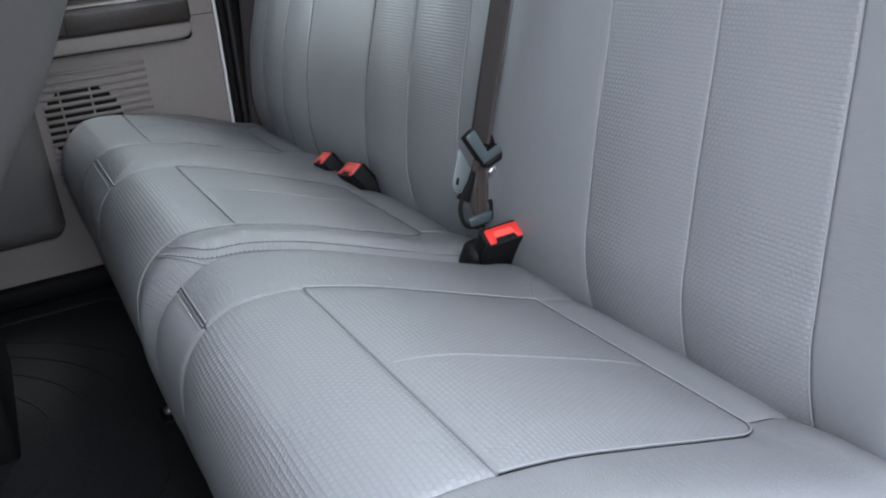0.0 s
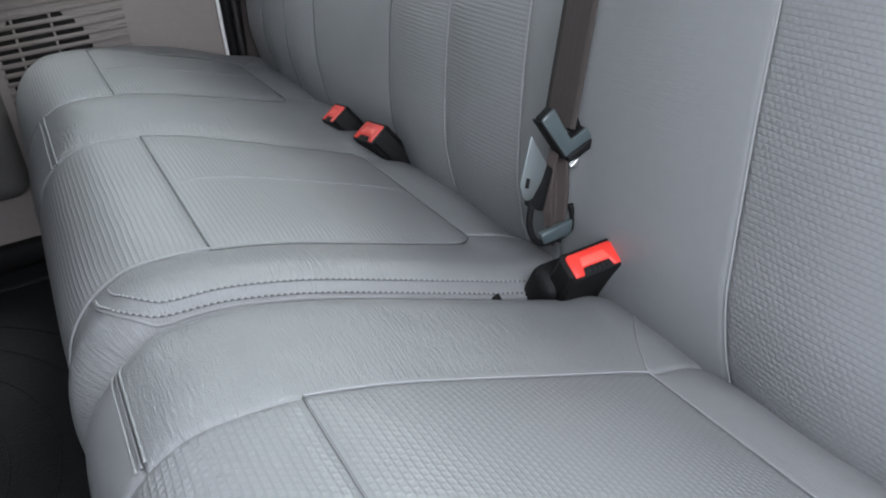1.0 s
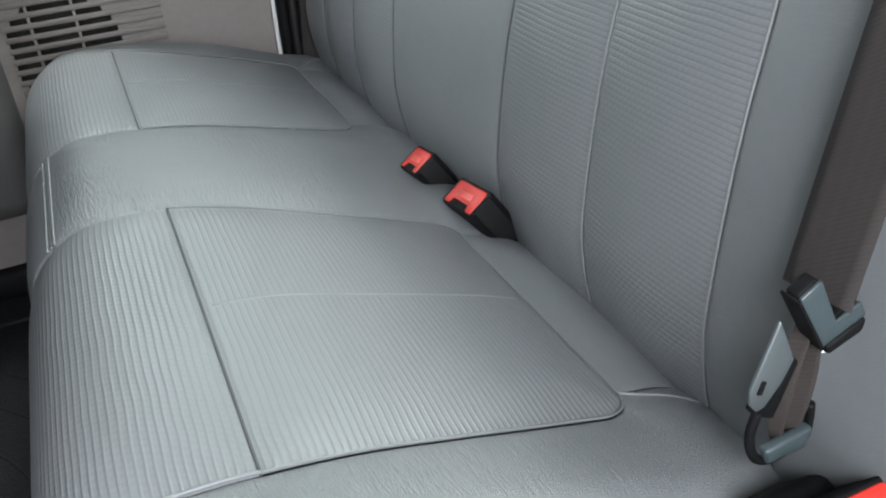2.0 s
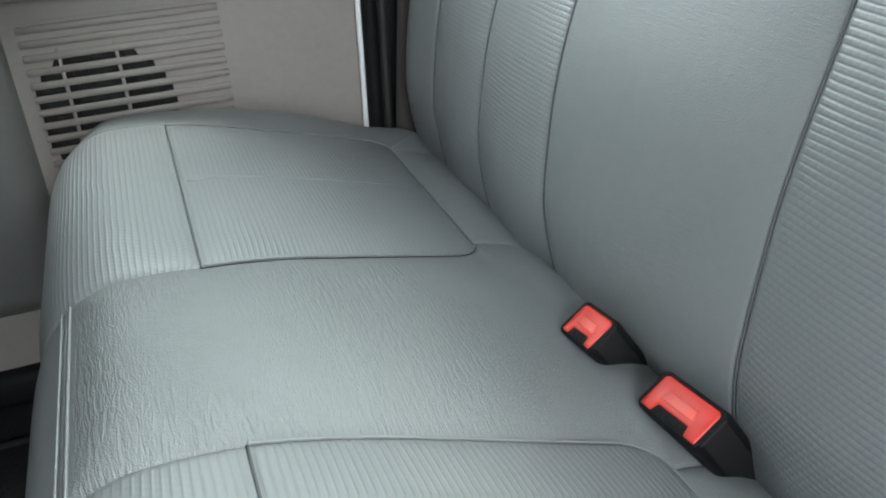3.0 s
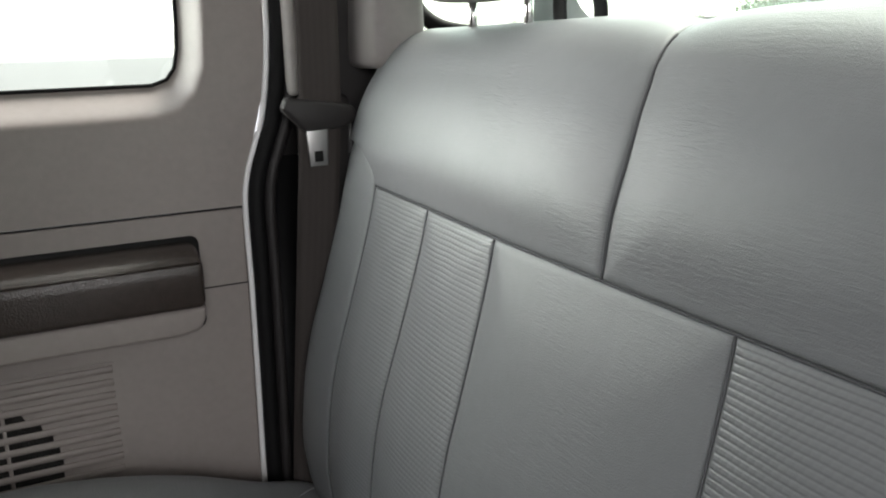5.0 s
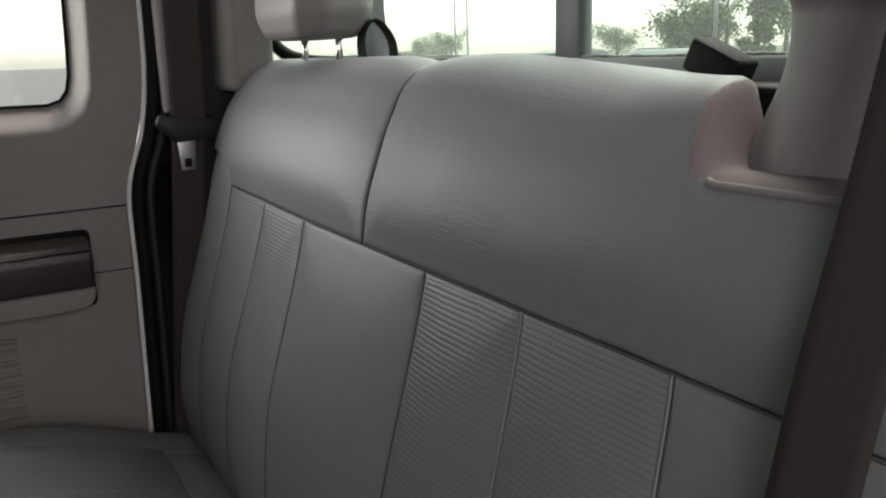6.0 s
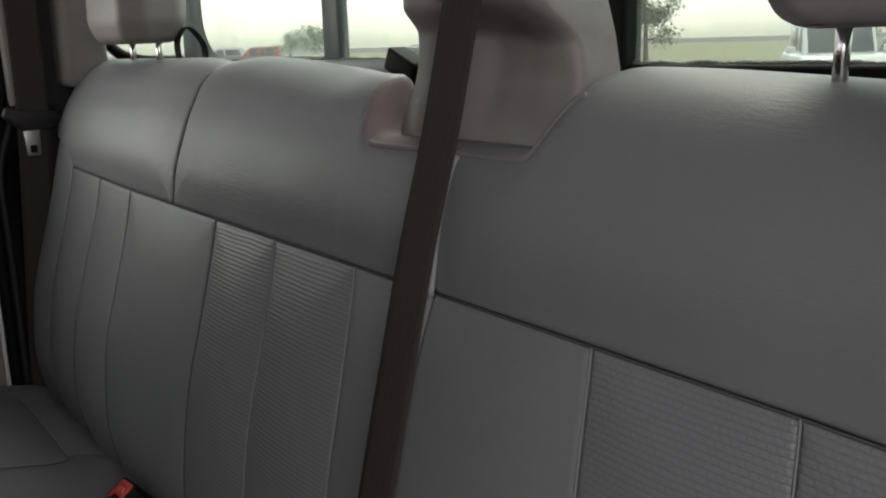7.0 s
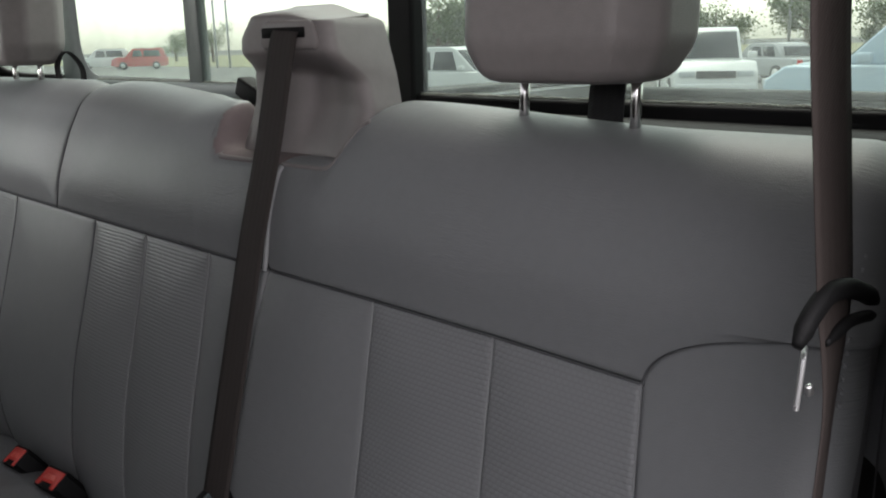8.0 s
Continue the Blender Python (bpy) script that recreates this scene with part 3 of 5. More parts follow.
def C0(s):
    return 0.908 + 0.006 * min(max((s - 0.8) / 0.2, 0), 1) + 0.026 * step(0.87, 1.0, s)


panel("head_panel", b60, 0.80, 1.30, C0, shoulder(B0, E_OUT), VINYL, back60, 110, 44, 0.004, 0.007, "SY", "smooth grey vinyl")
panel("head_panel", b60, 0.80, 1.30, flat(0.585), C0, VINYL, back60, 110, 60, 0.004, 0.007, "Sy", "smooth grey vinyl")
# the part beside the belt tower; the wall of its notch is a pinkish cuff
head_side = panel("head_side_panel", b60, 0.80, 1.30, flat(E_IN), flat(0.585), VINYL, back60, 110, 110, 0.006, 0.007, "SyY", "smooth grey vinyl with a pinkish cuff")
head_side.data.materials.append(NOTCH_VINYL)
for poly in head_side.data.polygons:
    wall = 0.515 < poly.center.y < 0.560 and poly.center.z > 0.866 and abs(poly.normal.y) > 0.35
    # the notch floor takes the darker cuff vinyl too, to tone down its light
    floor_ = poly.center.y < 0.530 and poly.center.z > 0.855 and poly.normal.z > 0.75
    if wall or floor_:
        poly.material_index = 1

N_IN, N_OUT = 0.420, -0.145
b40 = back_surface(N_OUT, N_IN, 0.03, 0.006)
back40 = back_core(b40, ((N_OUT, True), (N_IN, False)), seat40)
B6, B7, B8 = rise(0.218, 0.262), rise(0.079, 0.123), rise(-0.059, -0.012)
panel("inner_panel", b40, 0.33, 0.80, B6, flat(N_IN), VINYL, back40, 60, 26, 0.003, 0.005, "sY")
panel("ribbed_strip", b40, 0.33, 0.80, B7, B6, PADDED, back40, 60, 28, 0.0025, 0.005, "s")
panel("ribbed_strip", b40, 0.33, 0.80, B8, B7, PADDED, back40, 60, 28, 0.0025, 0.005, "s")
panel("side_bolster", b40, 0.33, 0.858, flat(N_OUT), shoulder(B8, N_OUT, 0.058), VINYL, back40, 90, 20, 0.0028, 0.004, "sy")
panel("head_panel", b40, 0.80, 1.30, shoulder(B8, N_OUT, 0.058), flat(N_IN), VINYL, back40, 110, 190, 0.006, 0.007, "SyY", "smooth grey vinyl")


def run_along(surf, pts, lift=0.001):
    out = []
    for s, y in pts:
        n = (surf(s, y + 0.002) - surf(s, y - 0.002)).cross(surf(s + 0.002, y) - surf(s - 0.002, y)) * surf.side
        out.append(surf(s, y) + (n.normalized() if n.length > 1e-9 else Vector((0, 0, 1))) * lift)
    return out


def seam(surf, pts, parent, thread=None, label="dark cord for the shade in a seam"):
    """Dark tube sunk into a seam, its colour standing for the gap's shade."""
    thread = thread or SEAM_SHADE
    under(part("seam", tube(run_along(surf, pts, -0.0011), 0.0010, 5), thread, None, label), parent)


def up_seam(surf, yf, parent, s0=0.36, s1=0.80, n=40, pale=False):
    pts = [(s0 + (s1 - s0) * i / n, yf(s0 + (s1 - s0) * i / n)) for i in range(n + 1)]
    if pale:
        # a thin bead stands up out of the seam, paled like a lit edge
        under(part("seam", tube(run_along(surf, pts, -0.0004), 0.0007, 6), PALE_SEAM, None, "light grey seam bead in a lit edge's tone"), parent)
    else:
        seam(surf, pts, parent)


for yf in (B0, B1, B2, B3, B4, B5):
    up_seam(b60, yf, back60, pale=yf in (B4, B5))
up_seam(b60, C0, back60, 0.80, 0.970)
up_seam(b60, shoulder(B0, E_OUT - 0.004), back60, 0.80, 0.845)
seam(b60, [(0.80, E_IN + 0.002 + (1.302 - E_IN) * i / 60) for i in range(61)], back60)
for yf in (B6, B7, B8):
    up_seam(b40, yf, back40, pale=True)
up_seam(b40, shoulder(B8, N_OUT + 0.004, 0.058), back40, 0.80, 0.857)
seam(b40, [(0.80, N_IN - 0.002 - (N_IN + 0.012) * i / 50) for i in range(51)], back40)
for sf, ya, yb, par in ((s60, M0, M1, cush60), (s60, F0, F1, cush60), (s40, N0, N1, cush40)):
    seam(sf, [(S_SEAM, ya(S_SEAM) + (yb(S_SEAM) - ya(S_SEAM)) * i / 30) for i in range(31)], par, SOFT_SEAM_SHADE if par is cush40 else SEAM_SHADE)
    side_a = [(S_SEAM + (S_INS - S_SEAM) * ease(i / 60), ya(S_SEAM + (S_INS - S_SEAM) * ease(i / 60))) for i in range(61)]
    side_b = [(S_SEAM + (S_INS - S_SEAM) * ease(i / 60), yb(S_SEAM + (S_INS - S_SEAM) * ease(i / 60))) for i in range(61)]
    across = [(S_INS, ya(S_INS) + (yb(S_INS) - ya(S_INS)) * i / 30) for i in range(1, 30)]
    under(part("insert_piping", tube(run_along(sf, side_a + across + side_b[::-1], 0.0006), 0.0009, 6), PALE_SEAM if par is cush40 else VINYL), par)

# corded edge round the notch
under(part("notch_piping", tube(run_along(b40, [(0.958, 0.416 - 0.0012 * i) for i in range(86)], 0.0066), 0.0028, 8), CORD, None, "tan-grey cord"), back40)
under(part("notch_piping", tube(run_along(b60, [(0.958, 0.428 + 0.0016 * i) for i in range(66)], 0.0068), 0.0028, 8), CORD, None, "tan-grey cord"), back60)
stitches("cuff_stitching", b60, [(0.90, 0.552), (0.93, 0.5555), (0.96, 0.5562), (1.0, 0.5565)], back60, PALE_SEAM, 0.0060, 0.0036, 0.0004, 0.0064)
# piping down the inner edge of the narrow backrest, and stitching on its outer side
under(part("edge_piping", tube(run_along(b40, [(0.80 + 0.15 * i / 20, 0.4125) for i in range(21)], 0.0086), 0.0028, 6), THREAD, None, "light grey cord"), back40)
stitches("side_stitching", b40, [(0.5, N_OUT + 0.010), (0.78, N_OUT + 0.010)], back40, PALE_SEAM, 0.008, 0.0055, 0.0010, 0.0052)
stitches("side_stitching", b40, [(0.82, N_OUT + 0.010), (0.925, N_OUT + 0.010)], back40, PALE_SEAM, 0.008, 0.0055, 0.0010, 0.0075)

# ---- headrests ----
def headrest(parent, cy, x0, z_seat, z_foot=0.92):
    """A tapered padded headrest on two chrome posts, with a dark plate in front."""
    bm = bmesh.new()
    z0, rings = z_seat + 0.029, []
    plan = [(0.0, 0.066), (0.030, 0.094), (0.08, 0.094), (0.10, 0.074)]
    loop = [(a, b) for a, b in plan] + [(a, -b) for a, b in reversed(plan)]
    for k, (h, grow) in enumerate(((0.0, 0.68), (0.005, 0.84), (0.030, 1.0), (0.12, 1.0), (0.165, 0.97), (0.18, 0.88), (0.187, 0.62))):
        rings.append([bm.verts.new((x0 - 0.062 + 0.055 + (a - 0.055) * grow + h * 0.06, cy + b * grow, z0 + h)) for a, b in loop])
    n = len(loop)
    for a, b in zip(rings, rings[1:]):
        for i in range(n):
            bm.faces.new((a[i], a[(i + 1) % n], b[(i + 1) % n], b[i]))
    bm.faces.new(rings[0])
    bm.faces.new(rings[-1][::-1])
    bmesh.ops.recalc_face_normals(bm, faces=bm.faces)
    bmesh.ops.bevel(bm, geom=list(bm.edges), offset=0.007, segments=4, profile=0.5, affect="EDGES")
    hr = under(part("headrest", bm, GREY_PLASTIC, None, "warm grey moulded headrest"), parent)
    hr.modifiers.new("even_normals", "WEIGHTED_NORMAL")
    # no hollow is cut: a dark plate gives the front recess its shade
    under(part("recess_shade", slab(rounded(cy - 0.052, cy + 0.052, z0 + 0.10, z0 + 0.165, 0.012), "x", x0 - 0.064, x0 - 0.04, 0.002), DARK_PLASTIC), hr)
    for dy in (-0.054, 0.054):
        under(part("post", tube([(x0, cy + dy, z_foot - 0.01), (x0 + 0.002, cy + dy, z0 + 0.03)], 0.0045, 14), CHROME, None, "chrome post"), hr)
    return hr


headrest(back60, 1.207, 0.165, 0.936)
headrest(back40, 0.105, 0.175, 0.925, 0.908)

# ---- cab shell ----
def setting(name, bm, material, label, category, smooth=False):
    return tagged(part(name, bm, material, None, "", smooth), label, category, kind="structure")


setting("floor", box(-2.4, 0.42, -0.22, 1.60, 0.02, 0.10, 0), MAT_RUBBER, "black ribbed rubber floor covering of the cab", "floor")
setting("ceiling", box(-2.2, 0.34, -0.24, 1.55, 1.50, 1.56, 0.01), HEADLINER, "light grey cloth headliner", "ceiling")

# far rear door: panel with its window opening
PX = 1.475
REAR_EDGE = [(-0.050, 0.12), (-0.046, 0.388), (-0.043, 0.508), (-0.040, 0.647), (-0.039, 0.743), (-0.033, 0.783), (-0.022, 0.815), (-0.010, 0.85), (0.001, 0.92), (0.005, 1.03), (0.005, 1.46)]


door = setting("door_1", slab([(-0.95, 0.12)] + REAR_EDGE[:5] + [(-0.95, 0.7425)], "y", PX, PX + 0.07, 0.003), DOOR_GREY, "warm grey plastic rear door panel, closed", "door")


def door_upper():
    """Upper trim: a sheet that leans out, with a sloped reveal down to the window opening."""
    def band_sheet(outer, inner, y_out, y_in, n=24):
        bm = bmesh.new()
        rows = []
        for k in range(n + 1):
            t = k / n
            row = []
            for (ax, az), (bx, bz) in zip(outer, inner):
                e = t * t * (3 - 2 * t)
                row.append(bm.verts.new((ax + (bx - ax) * t, y_out + (y_in - y_out) * e, az + (bz - az) * t)))
            rows.append(row)
        for a, b in zip(rows, rows[1:]):
            for i in range(len(a) - 1):
                bm.faces.new((a[i], b[i], b[i + 1], a[i + 1]))
        bmesh.ops.recalc_face_normals(bm, faces=bm.faces)
        return bm
    inner_edge = [(-0.95, 0.850), (-0.125, 0.850), (-0.098, 0.858), (-0.078, 0.876), (-0.066, 0.905), (-0.062, 0.95), (-0.058, 1.03), (-0.060, 1.46)]
    frame_edge = [(-0.95, 0.745), (-0.125, 0.745), (-0.039, 0.745), (-0.022, 0.815), (-0.006, 0.87), (0.001, 0.92), (0.005, 1.03), (0.005, 1.46)]
    glass_edge = [(-0.95, 0.889), (-0.122, 0.889), (-0.104, 0.895), (-0.094, 0.908), (-0.089, 0.93), (-0.087, 0.96), (-0.084, 1.03), (-0.086, 1.46)]
    face = band_sheet(frame_edge, inner_edge, PX, PX + 0.006, 4)
    reveal = band_sheet(inner_edge, glass_edge, PX + 0.006, PX + 0.05)
    under(part("upper_trim", face, DOOR_GREY), door)
    under(part("window_reveal", reveal, DOOR_GREY), door)
    under(part("window_seal", tube([(x, PX + 0.05, z) for x, z in glass_edge], 0.0024, 8), BLACK, None, "black rubber seal"), door)


door_upper()
window_pane = setting("window_2", box(-0.95, -0.07, PX + 0.056, PX + 0.06, 0.87, 1.46, 0), GLASS, "clear side window glass in the rear door", "window")
window_pane.visible_shadow = False
# painted metal edge of the door
under(part("painted_edge", tube([(x + 0.003, PX - 0.001, z) for x, z in (tuple(v)[:2] for v in spline([(a, b, 0) for a, b in REAR_EDGE], 6))], 0.0035, 8), WHITE_PAINT, None, "white painted metal edge"), door)
# seam of the middle panel
under(part("panel_joint", box(-0.10, -0.040, PX - 0.0006, PX + 0.002, 0.649, 0.6505, 0), BLACK), door)
under(part("panel_joint", box(-0.95, -0.038, PX - 0.0006, PX + 0.002, 0.7425, 0.7448, 0), BLACK), door)


PAD = [(PX + 0.01, 0.711), (PX - 0.024, 0.7095), (PX - 0.053, 0.7005), (PX - 0.060, 0.690), (PX - 0.056, 0.642), (PX + 0.01, 0.642)]
LOW = [(PX + 0.01, 0.699), (PX - 0.042, 0.699), (PX - 0.054, 0.694), (PX - 0.0590, 0.686), (PX - 0.0545, 0.6435), (PX + 0.01, 0.6435)]
# a black plate behind the armrest draws the shade along its edges
under(part("armrest_shade_rim", slab(rounded(-0.95, -0.095, 0.603, 0.716, 0.010), "y", PX - 0.0025, PX + 0.001, 0.001, 1), BLACK, None, "black plate for the shade round the armrest"), door)
arm = under(part("armrest", slab(PAD, "x", -0.352, -0.101, 0.008, 3), SOFT_PAD, None, "dark brown-grey soft armrest"), door)
under(part("armrest_grip", slab(LOW, "x", -0.95, -0.30, 0.007, 3), SOFT_PAD), arm)
under(part("armrest_base", slab([(-0.95, 0.609), (-0.128, 0.609), (-0.110, 0.613), (-0.102, 0.624), (-0.100, 0.641), (-0.95, 0.641)], "y", PX - 0.046, PX + 0.01, 0.005, 3), DOOR_GREY), door)
under(part("pull_cup", box(-0.46, -0.353, PX - 0.034, PX - 0.001, 0.690, 0.7012, 0.001), BLACK), door)


def grille(x0, x1, z0, z1, pitch, cx, cz, r):
    """Raised horizontal louvres; behind a round part they are open onto the loudspeaker."""
    plate = under(part("grille_plate", slab(rounded(x0, x1, z0, z1, 0.004), "y", PX - 0.0015, PX + 0.001, 0.0), DOOR_GREY, None, "", False), door)
    n = int((z1 - z0) / pitch)
    for i in range(n):
        z = z1 - (i + 0.5) * pitch
        bm = box(x0 + 0.003, x1 - 0.003, PX - 0.0052, PX - 0.001, z - pitch * 0.26, z + pitch * 0.26, 0.0012, 1)
        under(part("louvre", bm, DOOR_GREY), plate)
        zs = z - pitch * 0.5
        h = r * r - (zs - cz) ** 2
        if h > 0:
            w = math.sqrt(h)
            cuts = [max(cx - w, x0 + 0.004)] + [c for c in (cx - 0.037, cx + 0.024) if cx - w < c < cx + w] + [min(cx + w, x1)]
            z_hi, z_lo = zs + pitch * 0.31, zs - pitch * 0.31
            w_hi, w_lo = (math.sqrt(max(0.0, r * r - (q - cz) ** 2)) for q in (z_hi, z_lo))
            for a, b in zip(cuts, cuts[1:]):
                a, b = a + 0.0022, b - 0.0022
                ring = [(max(a, cx - w_lo), z_lo), (min(b, cx + w_lo), z_lo), (min(b, cx + w_hi), z_hi), (max(a, cx - w_hi), z_hi)]
                if ring[1][0] - ring[0][0] > 0.004 and ring[2][0] - ring[3][0] > 0.0005:
                    under(part("slot", slab(ring, "y", PX - 0.0030, PX - 0.0012, 0), SPEAKER_MESH, None, "black speaker mesh"), plate)
    for c in (cx - 0.037, cx + 0.024):
        under(part("rib", box(c - 0.002, c + 0.002, PX - 0.0046, PX - 0.001, cz - r * 0.9, cz + r * 0.98, 0.0006, 1), DOOR_GREY), plate)


grille(-0.428, -0.204, 0.335, 0.579, 0.0157, -0.351, 0.4675, 0.081)
# the pocket's plastic is darkened to stand for the shade it lies in
under(part("map_pocket", box(-0.95, -0.440, PX - 0.05, PX + 0.03, 0.24, 0.60, 0.034, 5), SHADED_POCKET, None, "grey map pocket, darkened for shade"), door)
under(part("sill_cover", box(-0.95, -0.04, PX - 0.02, PX + 0.05, 0.10, 0.15, 0.012), BLACK), door)

# door aperture: seals and pillar trim behind the far door
def strip_along(points, r, off, y):
    return tube([(x + off, y, z) for x, z in (tuple(v)[:2] for v in spline([(a, b, 0) for a, b in points], 6))], r, 8)


pillar = setting("pillar_trim", box(0.035, 0.165, 1.46, 1.56, 0.10, 1.50, 0.01), DARK_PLASTIC, "dark plastic trim of the rear pillar", "pillar")
under(part("weather_seal", strip_along(REAR_EDGE, 0.010, 0.016, PX - 0.004), BLACK), pillar)
under(part("weather_seal", strip_along(REAR_EDGE, 0.007, 0.031, PX - 0.010), DARK_PLASTIC), pillar)
under(part("jamb", box(-0.036, 0.05, PX + 0.004, PX + 0.06, 0.10, 0.80, 0.0), BLACK), pillar)
under(part("jamb", box(0.008, 0.05, PX + 0.004, PX + 0.06, 0.80, 1.49, 0.0), DARK_PLASTIC), pillar)
under(part("pillar_light_panel", box(0.022, 0.036, PX - 0.026, PX + 0.02, 0.872, 1.49, 0.005), HEADLINER), pillar)
under(part("pillar_cover", box(0.028, 0.09, PX - 0.05, PX - 0.008, 0.40, 0.873, 0.012, 3), DARK_PLASTIC), pillar)
under(part("corner_cover", slab([(0.100, 0.90), (0.165, 0.90), (0.165, 1.49), (0.120, 1.49)], "y", 1.37, 1.47, 0.012, 3), GREY_PLASTIC), pillar)


def seat_belt(points, side, label, group=""):
    """A hanging belt with its tongue."""
    pts = spline(points, 10)
    belt = part("seat_belt", ribbon(pts, [side] * len(pts), 0.047), BELT)
    tagged(belt, label, "seat belt", group)
    return belt


far_belt = seat_belt([(0.050, 1.405, 1.45), (0.048, 1.405, 1.1), (0.045, 1.404, 0.92), (0.040, 1.402, 0.83), (0.022, 1.408, 0.62), (0.006, 1.415, 0.42), (0.0, 1.418, 0.30)], (0.97, -0.25, 0), "dark grey woven seat belt hanging beside the door", "hanging seat belts")
tb = part("tongue_body", slab([(-0.012, 0.002), (-0.006, 0.016), (0.07, 0.004), (0.078, -0.010), (0.060, -0.022), (0.014, -0.024)], "y", 1.392, 1.410, 0.004), DARK_PLASTIC)
tb.location = (0.008, 0, 0.858)
tb.parent = far_belt
plate = part("tongue", slab([(0.001, 0.0), (0.027, 0.0), (0.0245, -0.043), (0.0035, -0.043)], "y", 1.394, 1.397, 0.001), DULL_STEEL, None, "bright steel tongue")
plate.location = (0.021, 0, 0.838)
plate.parent = far_belt
hole = part("tongue_hole", box(0.030, 0.040, 1.3925, 1.3985, 0.800, 0.812, 0.001), BLACK)
hole.parent = far_belt

# rear wall: sill trim, window frame and panes
XW = 0.285
wall = setting("wall_rear", box(XW + 0.01, XW + 0.06, -0.22, 1.40, 0.10, 0.915, 0), DARK_PLASTIC, "dark lower rear wall of the cab behind the bench", "wall")
under(part("sill_trim", box(0.215, XW + 0.012, -0.21, 1.47, 0.86, 0.917, 0.006), BLACK), wall)
under(part("wall_header", box(XW - 0.02, XW + 0.06, -0.22, 1.47, 1.36, 1.50, 0.01), HEADLINER), wall)
frame1 = setting("window_1", box(XW - 0.014, XW + 0.012, 0.390, 0.430, 0.905, 1.37, 0.004), BLACK, "three-pane rear window with a sliding middle pane", "window")
under(part("window_frame", box(XW - 0.010, XW + 0.014, -0.20, 0.40, 0.890, 0.930, 0.004), BLACK), frame1)
under(part("window_frame", box(XW - 0.008, XW + 0.014, 0.42, 1.42, 0.912, 0.936, 0.004), FRIT), frame1)
under(part("slider_post", box(XW - 0.004, XW + 0.012, 0.848, 0.888, 0.93, 1.37, 0.003), POST_GREY, None, "dark grey-green sliding frame post"), frame1)
for a, b in ((-0.20, 0.398), (0.426, 0.85), (0.886, 1.355)):
    pane = under(part("pane", box(XW + 0.002, XW + 0.006, a, b, 0.92, 1.37, 0), DUSTY_GLASS), frame1)
    pane.visible_shadow = False


def frit_border():
    """The printed grey border round the rounded outer corner of the far pane."""
    bm = bmesh.new()
    out = [(1.47, 0.915), (0.885, 0.915)] + [(0.885, 0.94)]
    arc = [(0.885, 0.940), (1.20, 0.942)] + [(1.20 + 0.065 * math.sin(radians(a)), 1.007 - 0.065 * math.cos(radians(a))) for a in range(0, 91, 10)] + [(1.265, 1.37)]
    outer = [(0.885, 0.915), (1.20, 0.915)] + [(1.20 + 0.15 * k / 9, 0.915) for k in range(10)] + [(1.35, 1.37)]
    a = [bm.verts.new((XW + 0.0005, y, z)) for y, z in arc]
    b = [bm.verts.new((XW + 0.0005, y, z)) for y, z in outer]
    for i in range(len(a) - 1):
        bm.faces.new((a[i], a[i + 1], b[i + 1], b[i]))
    bmesh.ops.recalc_face_normals(bm, faces=bm.faces)
    ext = bmesh.ops.extrude_face_region(bm, geom=list(bm.faces))
    for v in ext["geom"]:
        if isinstance(v, bmesh.types.BMVert):
            v.co.x += 0.001
    return bm


# dried dust lies along the lower edge of the panes
for a, b in ((-0.195, 0.388), (0.432, 0.846), (0.890, 1.20)):
    under(part("dust_line", tube(spline([(XW - 0.003, a + (b - a) * i / 40, (0.9305 if a < 0 else 0.9365) + 0.0016 * noise.noise((i * 0.9, a, 0.0))) for i in range(41)], 2), 0.0022, 6), DUST, None, "pale dried dust"), frame1)

# the outer end of the window turns forward round the cab's corner
corner_pane = under(part("pane", slab([(XW + 0.006, 1.356), (0.196, 1.478), (0.192, 1.475), (XW + 0.002, 1.354)], "z", 0.92, 1.37, 0), DUSTY_GLASS), frame1)
corner_pane.visible_shadow = False
under(part("corner_seal", tube(spline([(0.186, 1.474, 1.37), (0.186, 1.474, 1.05), (0.190, 1.468, 0.985), (0.206, 1.446, 0.952), (0.235, 1.412, 0.938), (XW - 0.002, 1.352, 0.934)], 8), 0.010, 8), BLACK, None, "black rubber seal"), frame1)
under(part("corner_sill", slab([(XW + 0.01, 1.35), (0.17, 1.50), (0.15, 1.47), (0.20, 1.40), (XW - 0.02, 1.35)], "z", 0.86, 0.930, 0.004), BLACK), frame1)
under(part("glass_border", frit_border(), FRIT, None, "grey printed glass border"), frame1)

# near side: the open doorway, its rear pillar with seal, and roof rail
near = setting("pillar_near", slab([(0.08, 0.10), (0.06, 0.60), (0.025, 0.78), (-0.012, 0.88), (-0.050, 1.0), (-0.085, 1.20), (-0.11, 1.50), (0.32, 1.50), (0.32, 0.10)], "y", -0.24, -0.195, 0.004), DARK_PLASTIC, "dark trimmed rear pillar at the open doorway", "pillar")
under(part("weather_seal", tube(spline([(0.08, -0.198, 0.1), (0.06, -0.198, 0.60), (0.025, -0.198, 0.78), (-0.012, -0.198, 0.88), (-0.050, -0.198, 1.0), (-0.085, -0.198, 1.20), (-0.11, -0.198, 1.49)], 6), 0.009, 8), BLACK), near)
# unseen rail, made extra deep to hold back sky light at the doorway
setting("roof_rail", box(-2.2, 0.32, -0.26, -0.20, 1.33, 1.56, 0.01), HEADLINER, "pale roof rail over the doorway, deepened to cut skylight", "wall")
# added out of view: narrows the opening so less daylight gets in
setting("light_block_near", box(-2.30, -0.66, -0.24, -0.19, 0.10, 1.50, 0.01), DOOR_GREY, "added unseen wall in the front door's place, to block light", "wall")
